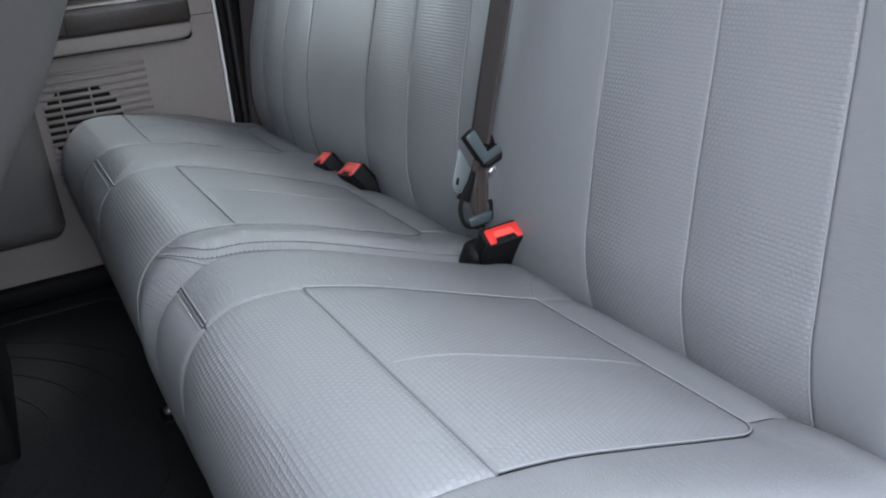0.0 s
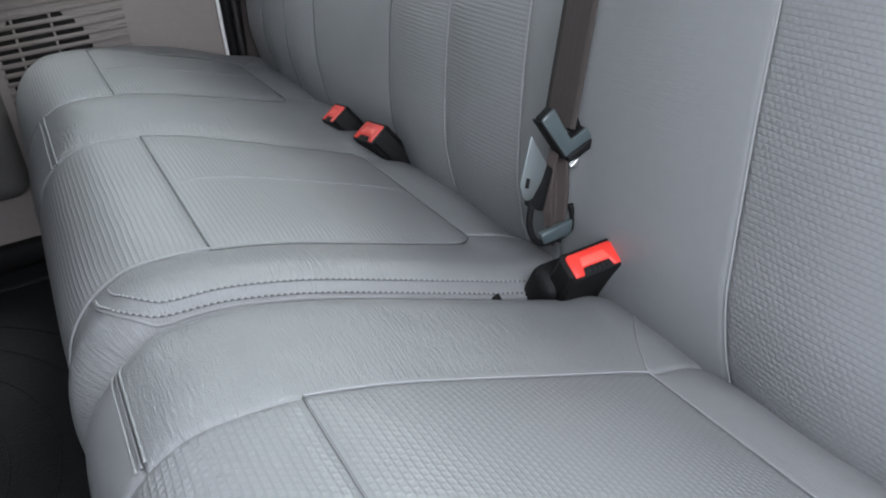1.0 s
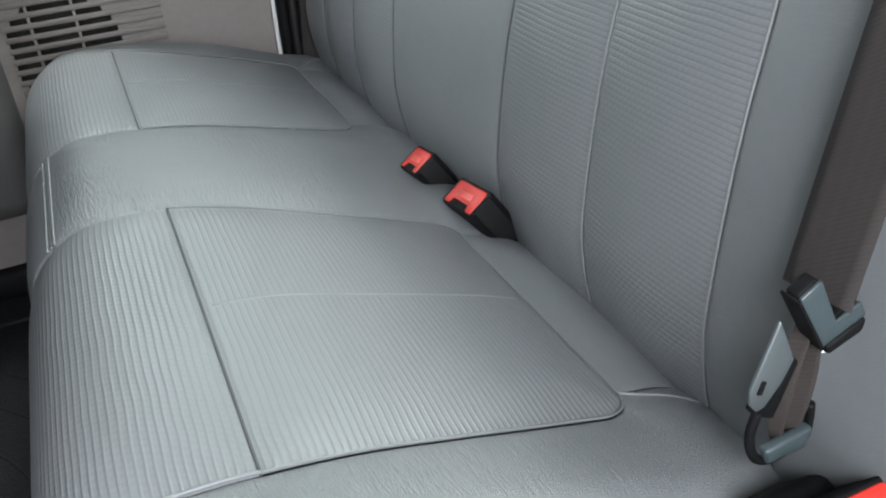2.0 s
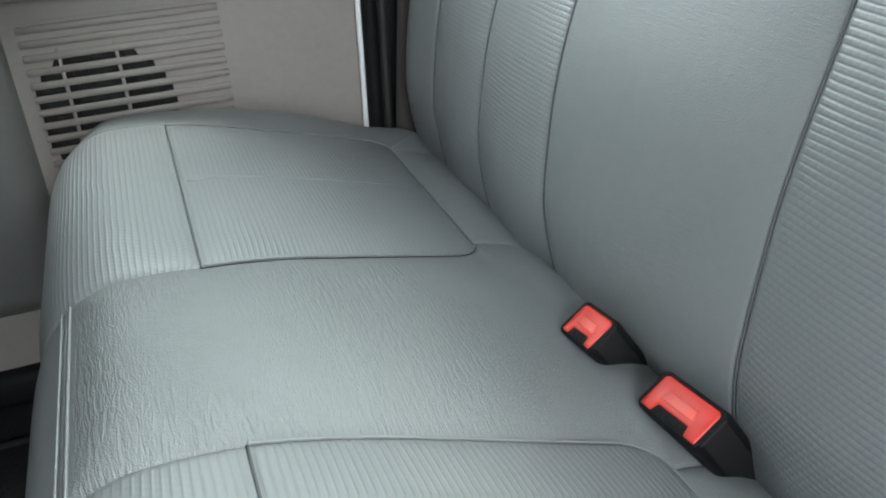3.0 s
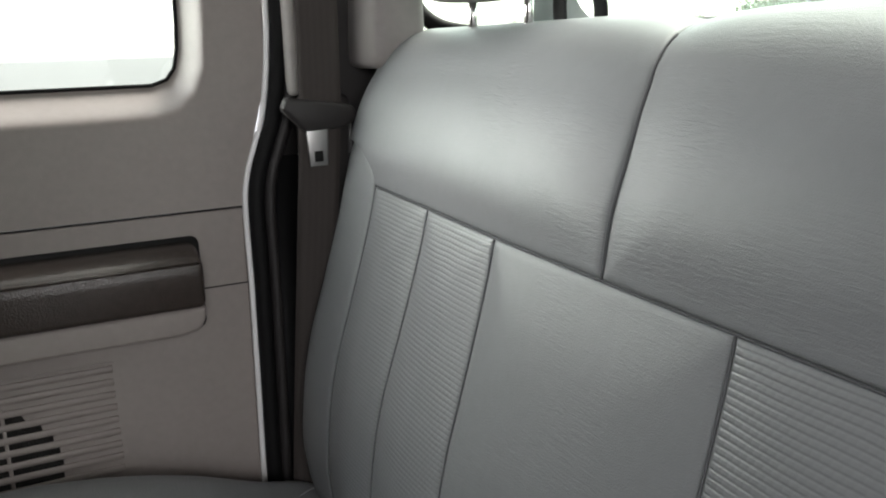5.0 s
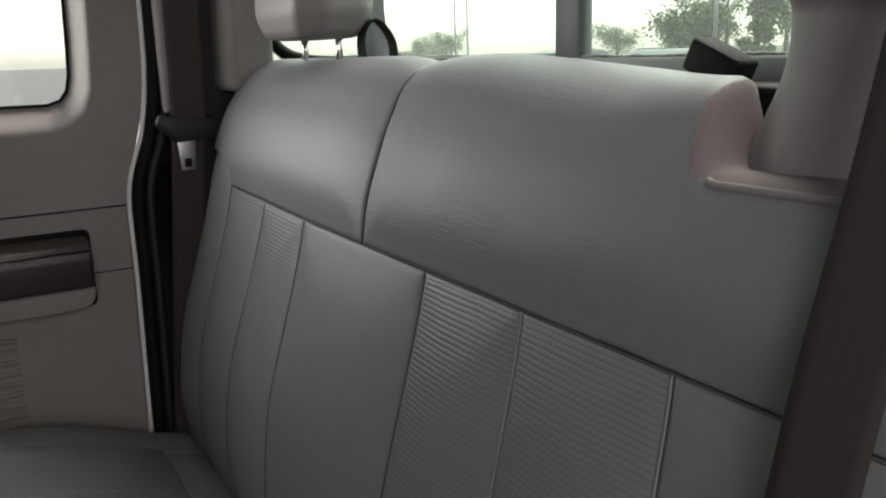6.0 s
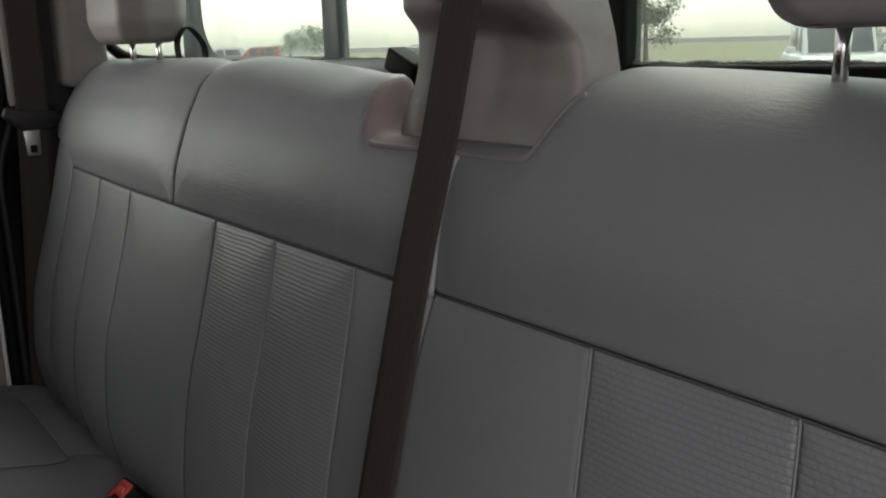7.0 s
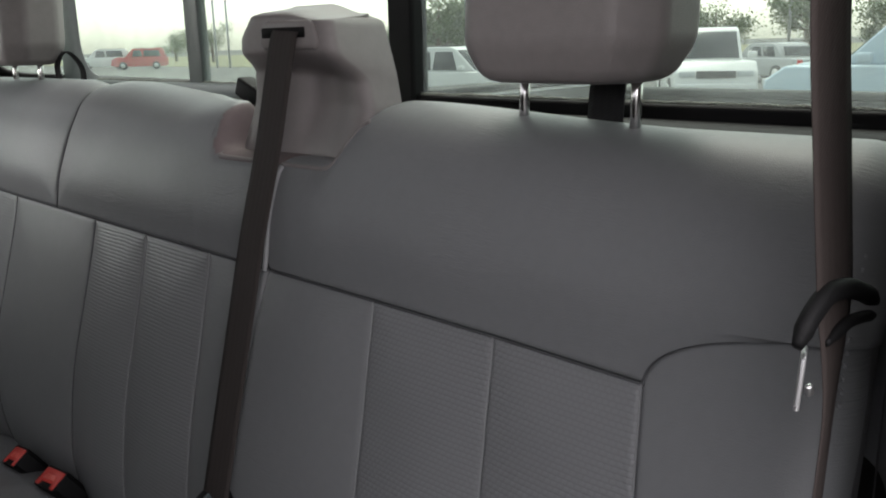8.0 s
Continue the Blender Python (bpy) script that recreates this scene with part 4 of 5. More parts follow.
# added out of view: keeps windscreen light off the lower backrests
setting("light_block_front", box(-1.30, -1.24, -0.19, 1.47, 0.10, 1.06, 0), DARK_PLASTIC, "added low dark wall to block windscreen light", "wall")
setting("wall_side", box(-2.22, -1.02, PX, PX + 0.07, 0.10, 0.90, 0), DOOR_GREY, "plain grey front door", "wall")
setting("pillar_middle", box(-1.02, -0.955, PX - 0.02, PX + 0.07, 0.10, 1.50, 0.01), GREY_PLASTIC, "grey middle pillar trim", "pillar")

# ---- belt tower between the two backrests ----
tower = thing("belt_tower", (0.15, 0.39, 0.86), "warm grey moulded plastic belt tower on the bench top", "belt guide")


def tower_shell():
    """A moulded hood: a brow with the belt slot, a rounded bowl under it and a splayed side."""
    def f(a, b):
        z = 0.845 + 0.184 * b
        rear = float(np.interp(z, (0.845, 0.926, 0.956, 1.006, 1.023), (0.322, 0.335, 0.341, 0.357, 0.366)))
        crease = float(np.interp(z, (0.845, 0.925, 0.957, 0.980, 1.023), (0.338, 0.342, 0.350, 0.352, 0.360)))
        left = 0.527 + 0.004 * step(0.978, 0.962, z) + 0.018 * step(0.950, 0.870, z) - 0.022 * step(0.990, 1.023, z)
        foot = 0.020 * step(0.930, 0.868, z)
        rim = 0.120 + 0.037 * step(0.984, 0.948, z) - foot
        deep = 0.121 + 0.050 * step(0.983, 0.955, z) - foot
        corner = 0.121 + 0.018 * step(0.982, 0.960, z) - 0.5 * foot
        crown = 0.92 * step(0.90, 1.0, b) ** 3.2
        if a < 0.26:
            k = a / 0.26
            x, y = 0.200 + (rim + 0.012 - 0.200) * k, rear + (crease - 0.005 - rear) * k
        elif a < 0.40:
            # the rounded corner between the side and the front
            k = (a - 0.26) / 0.14 * math.pi / 2
            x, y = rim + 0.012 * (1 - math.sin(k)), crease - 0.005 + 0.013 * (1 - math.cos(k))
        elif a < 0.78:
            k = (a - 0.40) / 0.38
            y = crease + 0.008 + (left - 0.045 - crease - 0.008) * k
            x = rim + (deep - rim) * step(0.0, 0.42, k) - (deep - corner) * step(0.55, 1.0, k)
        else:
            k = (a - 0.78) / 0.22 * math.pi / 2
            x, y = corner + 0.045 * (1 - math.cos(k)), left - 0.045 + 0.045 * math.sin(k)
        return Vector((x + (0.196 - x) * crown, y + (0.445 - y) * 0.16 * crown, z - 0.012 * step(0.86, 1.0, b) * step(0.430, 0.360, y)))
    return sheet(f, 100, 70)


under(part("cover", tower_shell(), GREY_PLASTIC), tower)
under(part("back_cover", box(0.185, 0.200, 0.375, 0.515, 0.86, 1.010, 0.006, 3), GREY_PLASTIC), tower)
under(part("slot_bezel", slab([(0.366, 0.983), (0.450, 0.983), (0.456, 0.989), (0.452, 1.008), (0.446, 1.011), (0.374, 1.011), (0.369, 1.006), (0.362, 0.990)], "x", 0.1165, 0.128, 0.0025), GREY_PLASTIC), tower)
under(part("slot", slab(rounded(0.380, 0.450, 0.9945, 1.0045, 0.002), "x", 0.1155, 0.124, 0.0), BLACK), tower)

centre_pts = spline([(0.1150, 0.409, 1.001), (0.110, 0.410, 0.985), (0.088, 0.413, 0.89), (0.063, 0.416, 0.80), (0.042, 0.416, 0.72), (0.024, 0.413, 0.66), (-0.014, 0.402, 0.545)], 10)
centre_belt = part("seat_belt", ribbon(centre_pts, [(0.0, -1, 0)] * len(centre_pts), 0.043), BELT)
tagged(centre_belt, "dark grey woven centre belt running down from the tower", "seat belt")

def bunched(a, b):
    """The lower webbing: gathered under the latch, spread to a drop and gathered again in its ring."""
    c = (a - 0.5) * 2
    half = 0.0028 + 0.0088 * math.sin(math.pi * min(b / 0.86, 1.0)) ** 0.8 + 0.004 * b
    fold = 0.006 * math.cos(c * 5.5) * (1 - 0.5 * b)
    lean = -0.003 * math.sin(math.pi * b)
    return Vector((-0.015 - 0.007 * b + c * half + lean, 0.4015 + fold - 0.004 * math.sin(math.pi * b), 0.532 - 0.092 * b))


under(part("lower_webbing", sheet(bunched, 24, 30, lambda a, b: (a * 0.028, b * 0.092)), BELT_BROWN, None, "brown bunched webbing"), centre_belt)


def oriented(bm, loc, ahead, up):
    """Turn a mesh built with +x along `ahead` and +z along `up` into place."""
    a = Vector(ahead).normalized()
    u = Vector(up)
    u = (u - a * u.dot(a)).normalized()
    s = u.cross(a)
    m = Matrix((a, s, u)).transposed().to_4x4()
    m.translation = loc
    bmesh.ops.transform(bm, matrix=m, verts=bm.verts)
    return bm


# the small detachable tongue and latch frame on the centre belt
def flat_part(name, outline, y0, y1, material, label="", bev=0.002):
    return under(part(name, slab(outline, "y", y0, y1, bev, 2), material, None, label), centre_belt)


flat_part("latch_frame", [(-0.038, 0.5578), (-0.026, 0.5652), (-0.0108, 0.5356), (0.0044, 0.5422), (0.01, 0.5324), (-0.0172, 0.5217)], 0.389, 0.3915, SLATE, "slate blue plastic latch frame", 0.001)
flat_part("latch_body", [(-0.038, 0.5578), (-0.026, 0.5652), (-0.0108, 0.5356), (0.0044, 0.5422), (0.01, 0.5324), (-0.0172, 0.5217)], 0.3915, 0.401, BLACK)
flat_part("latch_lip", [(-0.0164, 0.5229), (0.0092, 0.5324), (0.0116, 0.525), (-0.014, 0.516)], 0.3875, 0.402, BLACK)
flat_part("latch_side", [(-0.0392, 0.5561), (-0.038, 0.5574), (-0.0168, 0.5221), (-0.0184, 0.5201)], 0.3885, 0.402, BLACK, "", 0.0006)
flat_part("latch_back", [(-0.002, 0.5553), (0.0052, 0.5512), (0.0108, 0.5324), (-0.0044, 0.5373)], 0.403, 0.415, BLACK)
flat_part("latch_plate", [(-0.047, 0.548), (-0.034, 0.520), (-0.040, 0.507), (-0.0495, 0.4945), (-0.0545, 0.4935), (-0.0590, 0.499), (-0.0605, 0.509)], 0.3905, 0.3930, SATIN, "satin steel tongue", 0.0008)
flat_part("latch_hole", [(-0.0565, 0.5060), (-0.0530, 0.5045), (-0.0510, 0.5125), (-0.0540, 0.5140)], 0.3898, 0.3936, BLACK, "", 0.0004)
flat_part("latch_shell", [(-0.034, 0.520), (-0.025, 0.512), (-0.037, 0.477), (-0.052, 0.486)], 0.3945, 0.4025, BLACK)
flat_part("latch_spring", [(-0.008, 0.508), (-0.001, 0.506), (0.004, 0.510), (0.002, 0.515), (-0.003, 0.512)], 0.397, 0.401, STEEL, "bright steel spring", 0.0012)
ring_pts = [(-0.047, 0.397, 0.486), (-0.050, 0.397, 0.470), (-0.047, 0.396, 0.455), (-0.036, 0.396, 0.447), (-0.014, 0.396, 0.450), (-0.007, 0.397, 0.460), (-0.008, 0.398, 0.474)]
under(part("anchor_ring", tube(spline(ring_pts, 6), 0.0028, 8), BLACK, None, "black steel anchor ring"), centre_belt)
flat_part("anchor_plate", [(-0.0425, 0.459), (-0.010, 0.463), (-0.0125, 0.449), (-0.040, 0.448)], 0.391, 0.398, SLATE, "slate coated anchor bar")


def buckle(loc, ahead, up, width, length, label, group, h=0.0155):
    """A black buckle shell whose mouth is covered by a red press button. ahead points out of the mouth."""
    w = width / 2
    b = part("belt_buckle", oriented(slab(rounded(-w, w, -h, h, 0.005), "x", -length, 0.0004, 0.002, 2), loc, ahead, up), BLACK)
    tagged(b, label, "belt buckle", group)
    u = w - 0.0048
    notch = [(-u, -h + 0.002), (-u * 0.62, -h + 0.002), (-u * 0.55, -h + 0.0085), (u * 0.55, -h + 0.0085), (u * 0.62, -h + 0.002), (u, -h + 0.002), (u, h - 0.005), (u - 0.003, h - 0.003), (-u + 0.003, h - 0.003), (-u, h - 0.005)]
    under(part("button", oriented(slab(notch, "x", -0.006, 0.0015, 0.0012, 2), loc, ahead, up), RED, None, "bright red press button"), b)
    # the ridge is paled to carry the glare on the red button
    under(part("button_ridge", oriented(slab([(-u * 0.6, -0.0035), (u * 0.6, -0.0035), (u * 0.5, 0.0045), (-u * 0.5, 0.0045)], "x", 0.0, 0.0022, 0.001, 2), loc, ahead, up), GLARE_RED), b)
    for k in range(4):
        c = -u * 0.4 + u * 0.8 * (k + 0.5) / 4
        under(part("tooth", oriented(box(-0.004, 0.0008, c - u * 0.07, c + u * 0.07, -h + 0.003, -h + 0.0085, 0.0005, 1), loc, ahead, up), BLACK), b)
    return b


near_buckle = buckle((-0.027, 0.341, 0.453), (-0.05, -0.6, 0.8), (0.0, 0.8, 0.6), 0.054, 0.075, "black buckle with red button, upright in the seat gap", "belt buckles", 0.0128)
under(part("sleeve", oriented(box(-0.10, -0.022, -0.030, 0.024, -0.016, 0.016, 0.010, 3), (-0.033, 0.352, 0.452), (-0.05, -0.6, 0.8), (0.0, 0.8, 0.6)), BLACK, None, "black rubber sleeve"), near_buckle)
buckle((-0.040, 0.894, 0.435), (-0.55, 0.1, 0.83), (0.83, 0.1, 0.55), 0.046, 0.07, "small black buckle with red button lying on the cushion", "belt buckles")
buckle((-0.033, 0.790, 0.436), (-0.55, 0.1, 0.83), (0.83, 0.1, 0.55), 0.064, 0.07, "wide black buckle with red button lying on the cushion", "belt buckles")

tagged(part("strap_tab", oriented(box(-0.004, 0.004, -0.002, 0.002, -0.008, 0.0, 0.001), (-0.091, 0.391, 0.417), (1, 0.0, 0.35), (0, 0, 1)), BLACK), "small black strap tab between the seat cushions", "strap", "tether straps")

# near hanging belt
near_pts = spline([(-0.056, -0.158, 1.45), (-0.046, -0.159, 1.1), (-0.033, -0.160, 1.0), (-0.021, -0.161, 0.945), (-0.006, -0.162, 0.885), (0.004, -0.162, 0.850), (0.009, -0.161, 0.815), (0.007, -0.160, 0.76), (0.004, -0.158, 0.66), (0.004, -0.156, 0.45)], 10)
near_belt = part("seat_belt", ribbon(near_pts, [(1, step(0.88, 0.80, p.z) * 0.2, 0) for p in near_pts], 0.044), BELT_BROWN)
tagged(near_belt, "brown-grey woven seat belt hanging at the open doorway", "seat belt", "hanging seat belts")


def bent_bar(points, wide, thick, across):
    """A moulded bar with a rounded section, swept along points; across: the direction of its width."""
    bm = bmesh.new()
    pts, rings = spline(points, 8), []
    for i, p in enumerate(pts):
        d = (pts[min(i + 1, len(pts) - 1)] - pts[max(i - 1, 0)]).normalized()
        s = Vector(across)
        s = (s - d * s.dot(d)).normalized()
        n = d.cross(s)
        end = min(1.0, 0.55 + 0.45 * min(i, len(pts) - 1 - i) / 4)
        rings.append([bm.verts.new(p + s * (a * end) + n * (b * end)) for a, b in rounded(-wide / 2, wide / 2, -thick / 2, thick / 2, min(wide, thick) * 0.45, 3)])
    m = len(rings[0])
    for a, b in zip(rings, rings[1:]):
        for k in range(m):
            bm.faces.new((a[k], a[(k + 1) % m], b[(k + 1) % m], b[k]))
    bm.faces.new(rings[0])
    bm.faces.new(rings[-1][::-1])
    bmesh.ops.recalc_face_normals(bm, faces=bm.faces)
    return bm


under(part("tongue_body", bent_bar([(-0.045, -0.162, 0.856), (-0.034, -0.163, 0.867), (-0.018, -0.164, 0.8735), (0.006, -0.164, 0.871), (0.035, -0.163, 0.862), (0.062, -0.162, 0.851)], 0.008, 0.010, (0, 1, 0)), BLACK), near_belt)
under(part("tongue_bar", bent_bar([(-0.014, -0.164, 0.849), (0.010, -0.165, 0.853), (0.034, -0.165, 0.850), (0.058, -0.163, 0.844)], 0.005, 0.006, (0, 1, 0)), BLACK), near_belt)
under(part("tongue", oriented(slab(rounded(-0.0135, 0.0135, -0.010, 0.010, 0.003), "z", -0.0014, 0.0014, 0.0008, 2), (-0.0345, -0.161, 0.838), (-0.16, 0.0, -0.98), (0.32, -0.94, 0.0)), STEEL, None, "bright steel tongue"), near_belt)
under(part("tongue_bolt", oriented(box(-0.003, 0.003, -0.002, 0.002, -0.0015, 0.0015, 0.001), (-0.022, -0.161, 0.828), (0.3, 0, -0.95), (-0.3, -0.9, 0)), STEEL), near_belt)

# straps behind the bench top
def strap(points, width, label):
    pts = spline(points, 8)
    return tagged(part("tether_strap", ribbon(pts, [(0, 1, 0)] * len(pts), width, 0.003), BELT_BLACK), label, "strap", "tether straps")


strap([(0.205, 0.098, 0.90), (0.21, 0.098, 0.95), (0.23, 0.098, 1.0), (0.26, 0.098, 1.02)], 0.034, "black tether strap behind the headrest")
strap([(0.19, 1.135, 0.92), (0.185, 1.130, 0.965), (0.20, 1.125, 0.985), (0.22, 1.12, 0.96), (0.22, 1.12, 0.92)], 0.020, "black tether loop beside the headrest post")
tagged(part("strap_buckle", oriented(box(-0.022, 0.022, -0.012, 0.012, -0.012, 0.012, 0.003), (0.216, 0.622, 0.931), (0.05, -0.88, -0.40), (0, -0.40, 0.88)), BLACK), "black strap end lying behind the bench top", "strap")

# under the bench and front seat
setting("seat_base", box(-0.34, 0.10, -0.14, 1.40, 0.10, 0.232, 0.01), BLACK, "black steel base under the rear bench", "seat base")
def floor_mat():
    """A moulded rubber mat with low curved ribs and a raised lip."""
    mat = thing("floor_mat", (-0.66, 0.9, 0.10), "black moulded rubber floor mat with low curved ribs", "floor mat")
    under(part("mat_sheet", slab(rounded(-0.93, -0.375, 0.30, 1.38, 0.05), "z", 0.10, 0.106, 0.002), MAT_RUBBER), mat)
    under(part("lip", tube([(x, y, 0.107) for x, y in rounded(-0.925, -0.38, 0.305, 1.375, 0.05)], 0.005, 6), MAT_RUBBER), mat)
    for i in range(7):
        r = 0.16 + 0.058 * i
        pts = []
        for k in range(25):
            a = radians(-70 + 140 * k / 24)
            x, y = -0.90 + r * math.cos(a) * 1.05, 0.86 + r * math.sin(a)
            if x < -0.40 and 0.33 < y < 1.35:
                pts.append((x, y, 0.1065))
        under(part("rib", tube(pts, 0.0016, 6), MAT_RUBBER), mat)
    return mat


floor_mat()
bracket = thing("seat_bracket", (-0.375, 0.80, 0.106), "black steel bracket with a bolt under the bench", "bracket")
under(part("foot", box(-0.40, -0.34, 0.775, 0.825, 0.1068, 0.113, 0.002), BLACK), bracket)
under(part("bolt", tube([(-0.385, 0.80, 0.112), (-0.385, 0.80, 0.122)], 0.008, 6), DULL_STEEL, None, "dull steel bolt"), bracket)
# the seat's grey is darkened to the tone it has in shade
front_seat = thing("front_seat", (-0.7, 0.98, 0.1), "grey front seat with a reclined back, darkened for its shade", "truck seat")
under(part("backrest", slab([(-0.662, 0.30), (-0.547, 0.475), (-0.432, 0.645), (-0.352, 0.80), (-0.287, 0.95), (-0.247, 1.10), (-0.262, 1.16), (-0.322, 1.17), (-0.382, 1.05), (-0.542, 0.72), (-0.722, 0.42)], "y", 0.76, 1.205, 0.03, 4), SHADE_CLOTH), front_seat)
under(part("cushion", box(-1.15, -0.62, 0.76, 1.22, 0.26, 0.46, 0.04, 4), SHADE_CLOTH), front_seat)
edge_pts = spline([(-0.655, 1.198, 0.312), (-0.544, 1.198, 0.480), (-0.429, 1.198, 0.650), (-0.349, 1.198, 0.805), (-0.285, 1.198, 0.955), (-0.247, 1.198, 1.10)], 8)
under(part("edge_trim", tube(edge_pts, 0.006, 8), BLACK, None, "black edge trim"), front_seat)
under(part("recliner_cover", slab([(-0.80, 0.20), (-0.60, 0.20), (-0.56, 0.36), (-0.60, 0.47), (-0.68, 0.47), (-0.80, 0.36)], "y", 1.206, 1.240, 0.010, 3), BLACK, None, "black plastic recliner cover"), front_seat)
under(part("base", box(-1.1, -0.60, 0.82, 1.18, 0.10, 0.27, 0.01), BLACK), front_seat)

# ---- outside ----
ASPHALT = grained("pale_asphalt", (0.10, 0.10, 0.095), 0.9, 40, 0.4, 0.01, 0.25)
GRASS = grained("dry_grass", (0.21, 0.205, 0.115), 0.95, 8, 0.6, 0.05, 0.3)
TYRE = grained("tyre_rubber", (0.02, 0.02, 0.02), 0.8, 200)
DARK_GLASS = mat_new("dark_glass", (0.03, 0.035, 0.04), 0.08)
BED_GREY = grained("bed_liner", (0.03, 0.033, 0.031), 0.85, 250, 0.5, 0.002)
BARK = grained("bark", (0.12, 0.09, 0.06), 0.9, 60, 0.6, 0.01)
LEAF = grained("leaf", (0.09, 0.125, 0.045), 0.6, 20, 0.2, 0.002, 0.3)
HEADLAMP = mat_new("headlamp_lens", (0.5, 0.52, 0.54), 0.15)
GALV = mat_new("galvanised_steel", (0.35, 0.36, 0.37), 0.5, 0.6)
setting("ground", box(-400, 400, -400, 400, -1.2, -0.75, 0), ASPHALT, "grey asphalt of a car lot", "ground")
setting("verge", box(42, 160, -120, 160, -0.80, -0.73, 0), GRASS, "dry grass verge beyond the lot", "grass")

bed = thing("truck_bed", (1.3, 0.63, -0.3), "pickup bed with white sides and dark liner", "truck bed")
under(part("bed_floor", box(0.42, 2.35, -0.18, 1.44, 0.12, 0.18, 0.01), BED_GREY), bed)
under(part("bed_front", box(0.40, 0.45, -0.22, 1.48, 0.12, 0.80, 0.01), BED_GREY), bed)
under(part("tailgate", box(2.33, 2.40, -0.20, 1.46, 0.15, 0.785, 0.02, 3), BED_GREY), bed)
under(part("tailgate_cap", box(2.32, 2.42, -0.20, 1.46, 0.786, 0.810, 0.008), BED_GREY), bed)
for ya, yb in ((-0.34, -0.20), (1.46, 1.60)):
    side = under(part("bed_side", box(0.40, 2.42, ya, yb, -0.1, 0.83, 0.02, 3), WHITE_PAINT, None, "white painted bed side"), bed)
    inner = yb + 0.001 if yb < 0 else ya - 0.007
    under(part("side_liner", box(0.46, 2.32, inner, inner + 0.006, 0.19, 0.82, 0), BED_GREY), side)
    under(part("rail_cap", box(0.42, 2.40, ya - 0.005, yb + 0.005, 0.831, 0.85, 0.006), BLACK, None, "black rail cap"), side)


def parked_car(at, turn, paint, tall, label):
    """A parked car: bevelled body and cabin, glass, wheels with rims. It faces its own +x."""
    car = new("parked_car")
    tagged(car, label, "car", "parked cars")
    roof, belt, l = (1.78, 1.05, 4.7) if tall else (1.45, 0.92, 4.5)
    hood = belt - 0.02
    m = mat_new("car_paint", paint, 0.25, 0.0)
    body = part("body", slab([(-l / 2, 0.35), (-l / 2, belt - 0.05), (-l / 2 + 0.15, belt), (l / 2 - 0.35, hood), (l / 2 - 0.05, hood - 0.22), (l / 2, 0.35), (l / 2 - 0.4, 0.25), (-l / 2 + 0.3, 0.25)], "y", -0.9, 0.9, 0.06, 3), m, car)
    rear = -l / 2 + (0.12 if tall else 0.75)
    cab = [(rear, belt - 0.02), (rear + (0.18 if tall else 0.55), roof - 0.04), (rear + (0.35 if tall else 0.8), roof), (0.35, roof), (0.55, roof - 0.06), (1.25, belt - 0.02)]
    cabin = part("cabin", slab(cab, "y", -0.74, 0.74, 0.05, 3), m, car)
    for sgn in (-1, 1):
        y0 = 0.742 * sgn
        for a, b in ((rear + 0.45, -0.35), (-0.28, 0.62)):
            part("side_window", slab([(a, belt + 0.03), (b, belt + 0.03), (min(b, 0.45), roof - 0.14), (a + 0.12, roof - 0.14)], "y", y0 - 0.012, y0 + 0.012, 0.004, 1), DARK_GLASS, cabin)
    part("windscreen", slab([(1.20, belt + 0.03), (1.235, belt + 0.03), (0.60, roof - 0.10), (0.565, roof - 0.10)], "y", -0.66, 0.66, 0.004, 1), DARK_GLASS, cabin)
    part("rear_window", slab([(rear - 0.004, belt + 0.06), (rear + 0.05, belt + 0.06), (rear + 0.20, roof - 0.14), (rear + 0.13, roof - 0.14)], "y", -0.62, 0.62, 0.004, 1), DARK_GLASS, cabin)
    for sx in (-1.35, 1.4):
        for sy in (-0.82, 0.82):
            wheel = part("tyre", tube([(sx, sy - 0.11, 0.33), (sx, sy + 0.11, 0.33)], 0.33, 20), TYRE, car)
            part("rim", tube([(sx, sy - 0.118, 0.33), (sx, sy + 0.118, 0.33)], 0.20, 14), STEEL, wheel)
    for sy in (-0.62, 0.62):
        part("tail_lamp", box(-l / 2 - 0.01, -l / 2 + 0.06, sy - 0.12, sy + 0.12, belt - 0.3, belt - 0.08, 0.01), RED, body)
        part("headlamp", box(l / 2 - 0.12, l / 2 + 0.004, sy - 0.17, sy + 0.17, hood - 0.33, hood - 0.20, 0.02), HEADLAMP, body)
        part("door_mirror", box(0.78, 0.98, sy * 1.61 - 0.10, sy * 1.61 + 0.10, belt + 0.02, belt + 0.17, 0.03), m, body)
    part("grille", box(l / 2 - 0.10, l / 2 + 0.008, -0.42, 0.42, hood - 0.36, hood - 0.20, 0.01), TYRE, body)
    part("bumper", box(l / 2 - 0.20, l / 2 + 0.06, -0.86, 0.86, 0.36, 0.56, 0.04), m, body)
    part("bonnet_rib", box(0.95, l / 2 - 0.45, -0.48, 0.48, hood - 0.01, hood + 0.022, 0.02), m, body)
    for y0 in (-0.70, 0.70):
        part("roof_rail", tube([(rear + 0.4, y0, roof - 0.01), (rear + 0.5, y0, roof + 0.03), (0.2, y0, roof + 0.03), (0.3, y0, roof - 0.01)], 0.016, 6), TYRE, cabin)
    car.matrix_world = pose(at[0], at[1], -0.75, 0, 0, turn) @ Matrix.Scale(tall or 1.0, 4)
    return car


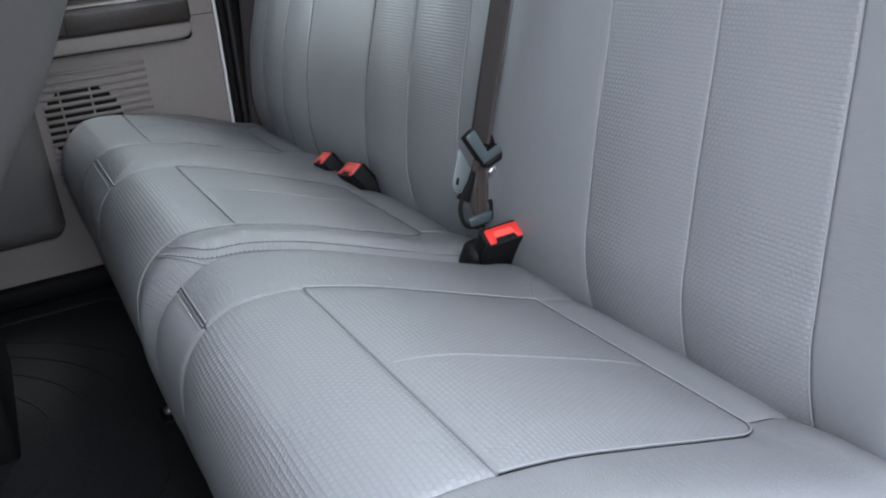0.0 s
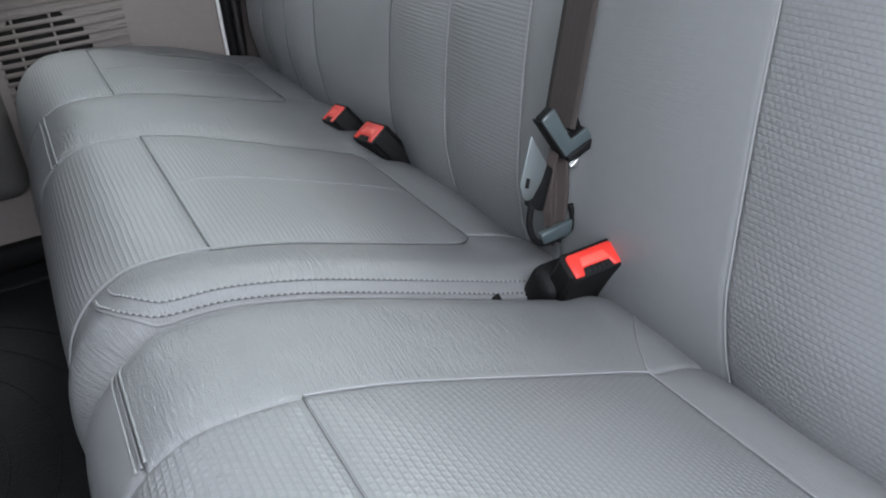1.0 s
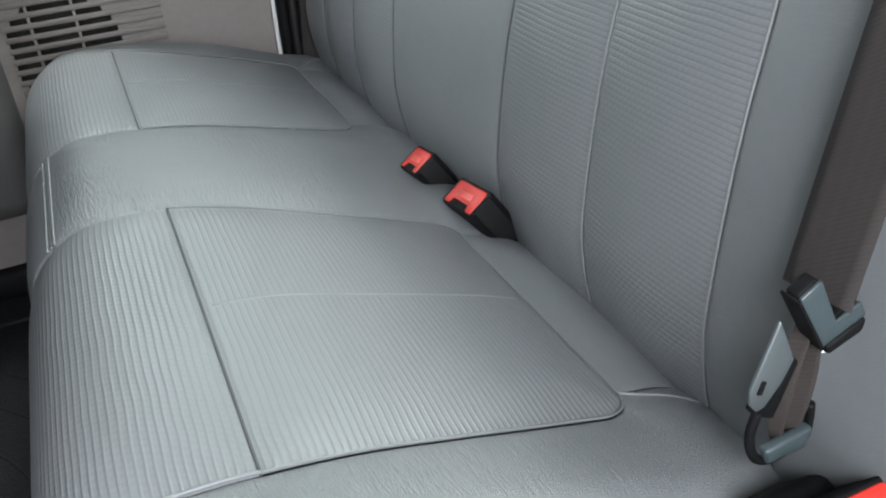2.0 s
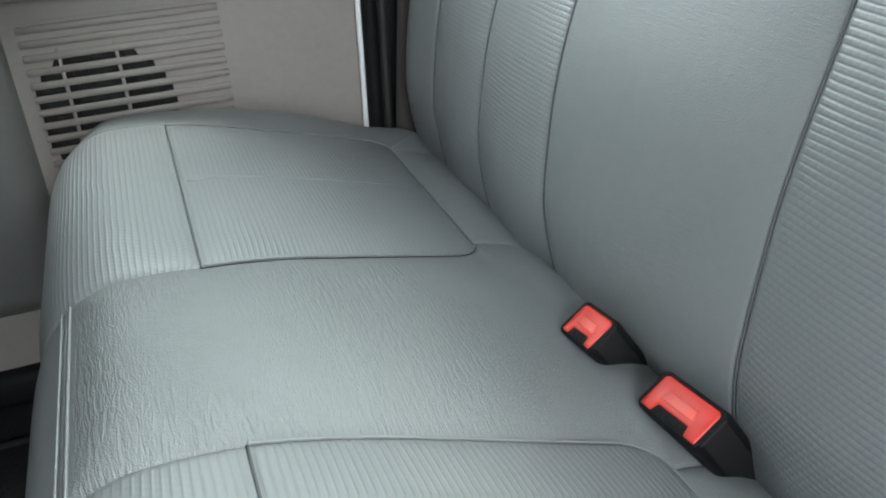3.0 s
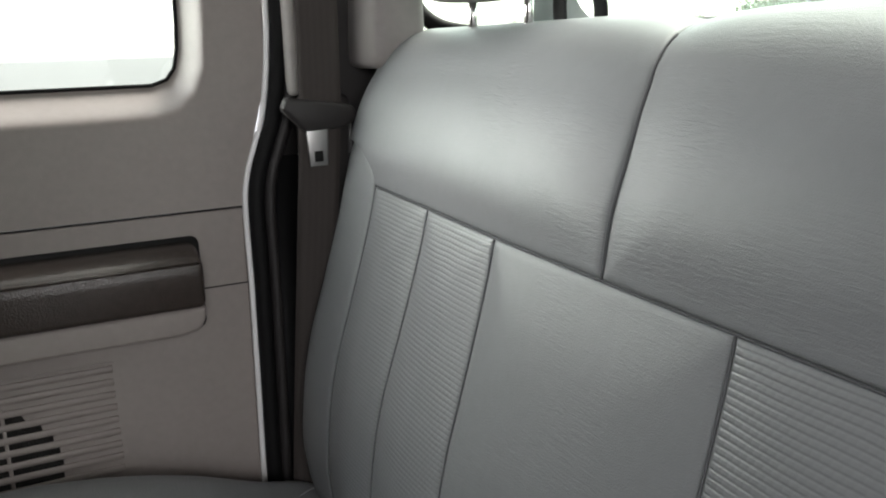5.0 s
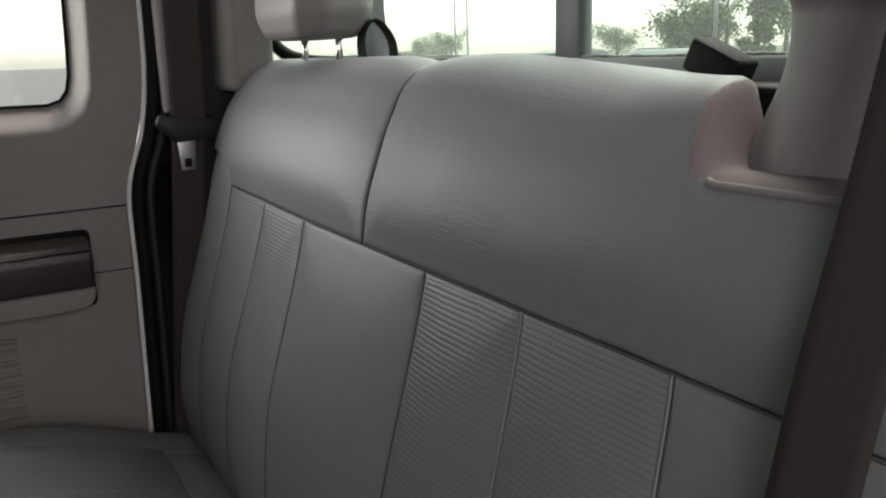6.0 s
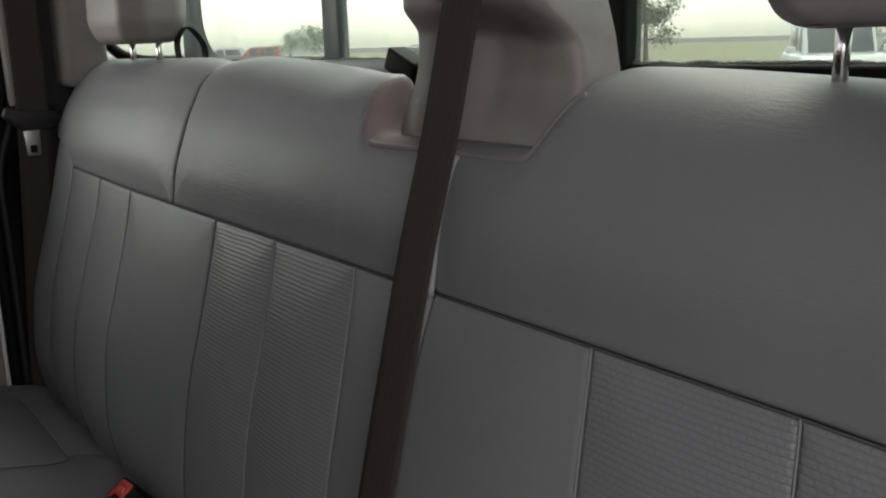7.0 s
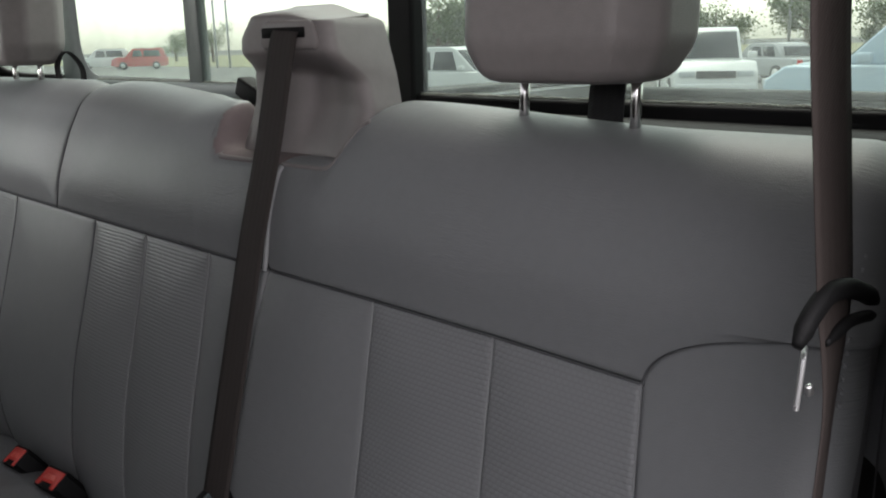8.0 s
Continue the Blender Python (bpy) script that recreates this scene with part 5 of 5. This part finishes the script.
CARS = (((21.2, 10.5), -146, (0.75, 0.75, 0.75), 1.10, "white parked sport utility car facing the truck"), ((16.2, 3.6), 98, (0.42, 0.54, 0.63), 1.16, "pale blue parked sport utility car side on"),
        ((17.5, 16.3), -78, (0.62, 0.63, 0.63), 0.9, "light grey parked estate car with dark windows"), ((20.0, 24.0), 5, (0.10, 0.11, 0.12), 0.9, "dark grey parked estate car"),
        ((32.0, 13.0), 60, (0.42, 0.43, 0.44), 0, "silver parked saloon by the trees"), ((21.0, 25.5), 4, (0.42, 0.43, 0.44), 0, "silver parked saloon in the row"), ((36.0, 71.0), 150, (0.45, 0.03, 0.03), 1.0, "red parked sport utility car"),
        ((35.0, 76.0), 150, (0.72, 0.72, 0.72), 1.0, "white parked sport utility car far off"), ((23.0, 30.0), 90, (0.10, 0.16, 0.16), 0, "dark green parked saloon far off"),
        ((3.2, 16.5), 80, (0.7, 0.7, 0.7), 1.0, "pale parked sport utility car beside the lane"), ((-6.5, 15.0), 0, (0.7, 0.7, 0.7), 0, "silver parked saloon beside the lane"))
for at, turn, paint, tall, label in CARS:
    parked_car(at, turn, paint, tall, label)


def tree(at, height, spread, seed, label):
    """A tapered trunk with limbs, and a crown of many small leaf blades in uneven clumps."""
    rnd = random.Random(seed)
    base = Vector((at[0], at[1], -0.75))
    t = new("tree")
    t.location = base
    tagged(t, label, "tree", "trees beyond the lot")
    bm = bmesh.new()

    def limb(a, b, ra, rb):
        d = (b - a).normalized()
        s = d.orthogonal().normalized()
        u = d.cross(s)
        ring = [[bm.verts.new(p + r * (math.cos(k * math.pi / 3) * s + math.sin(k * math.pi / 3) * u)) for k in range(6)] for p, r in ((a, ra), (b, rb))]
        for k in range(6):
            bm.faces.new((ring[0][k], ring[0][(k + 1) % 6], ring[1][(k + 1) % 6], ring[1][k]))
    top = Vector((rnd.uniform(-0.3, 0.3), rnd.uniform(-0.3, 0.3), height * 0.8))
    limb(Vector((0, 0, 0)), top * 0.5, 0.22, 0.15)
    limb(top * 0.5, top, 0.15, 0.04)
    tips = [top]
    for i in range(9):
        f = rnd.uniform(0.3, 0.8)
        a = rnd.uniform(0, 6.28)
        e = top * f + Vector((math.cos(a), math.sin(a), rnd.uniform(0.2, 0.7))) * spread * rnd.uniform(0.5, 1.0)
        limb(top * f, e, 0.08, 0.02)
        tips += [e, top * f + (e - top * f) * 0.6]
    part("trunk", bm, BARK, t)
    verts, faces = [], []
    for tip in tips:
        r = spread * rnd.uniform(0.25, 0.45)
        for k in range(230):
            c = tip + Vector((rnd.gauss(0, r * 0.5), rnd.gauss(0, r * 0.5), rnd.gauss(0, r * 0.42)))
            n = Vector((rnd.gauss(0, 1), rnd.gauss(0, 1), rnd.gauss(0, 1))).normalized()
            s = n.orthogonal().normalized() * rnd.uniform(0.06, 0.13)
            u = n.cross(s)
            i = len(verts)
            verts += [c - s, c - u * 0.5, c + s, c + u * 0.5]
            faces.append((i, i + 1, i + 2, i + 3))
    me = bpy.data.meshes.new("crown")
    me.from_pydata([tuple(v) for v in verts], [], faces)
    me.materials.append(LEAF)
    new("crown", me).parent = t


for i, (x, y, h, sp) in enumerate(((46, 17, 4.6, 1.7), (48, 13, 4.0, 2.0), (46, 40, 6.8, 2.2), (47, 36, 5.6, 2.2), (30, 28.8, 4.3, 1.6), (31, 25.4, 5.0, 0.9), (52, 25, 4.0, 2.2), (54, 8, 3.6, 2.0), (54, -3, 4.0, 2.2), (58, 54, 4.2, 2.4), (60, 66, 4.0, 2.6), (55, 90, 4.4, 2.6), (58, 104, 4.0, 2.6))):
    tree((x, y), h, sp, i, "leafy green tree beyond the lot")


def pole(at, height, arm, label):
    p = tagged(part("lamp_pole", tube([(at[0], at[1], -0.75), (at[0], at[1], height)], 0.09, 8), GALV), label, "lamp pole", "poles")
    if arm:
        part("arm", tube([(at[0], at[1], height), (at[0], at[1] - arm, height + 0.05)], 0.05, 6), GALV, p)
        part("lamp_head", box(at[0] - 0.2, at[0] + 0.2, at[1] - arm - 0.5, at[1] - arm, height - 0.05, height + 0.12, 0.02), GALV, p)
    return p


pole((40, 63, 0), 5.6, 1.6, "grey steel lamp pole on the lot")
pole((40, 65, 0), 6.0, 0, "grey utility pole beyond the lot")
pole((45, 17.6, 0), 6.0, 0, "bare grey utility pole beyond the lot")
pole((30, 26.9, 0), 6.0, 0, "slim grey pole behind the trees")
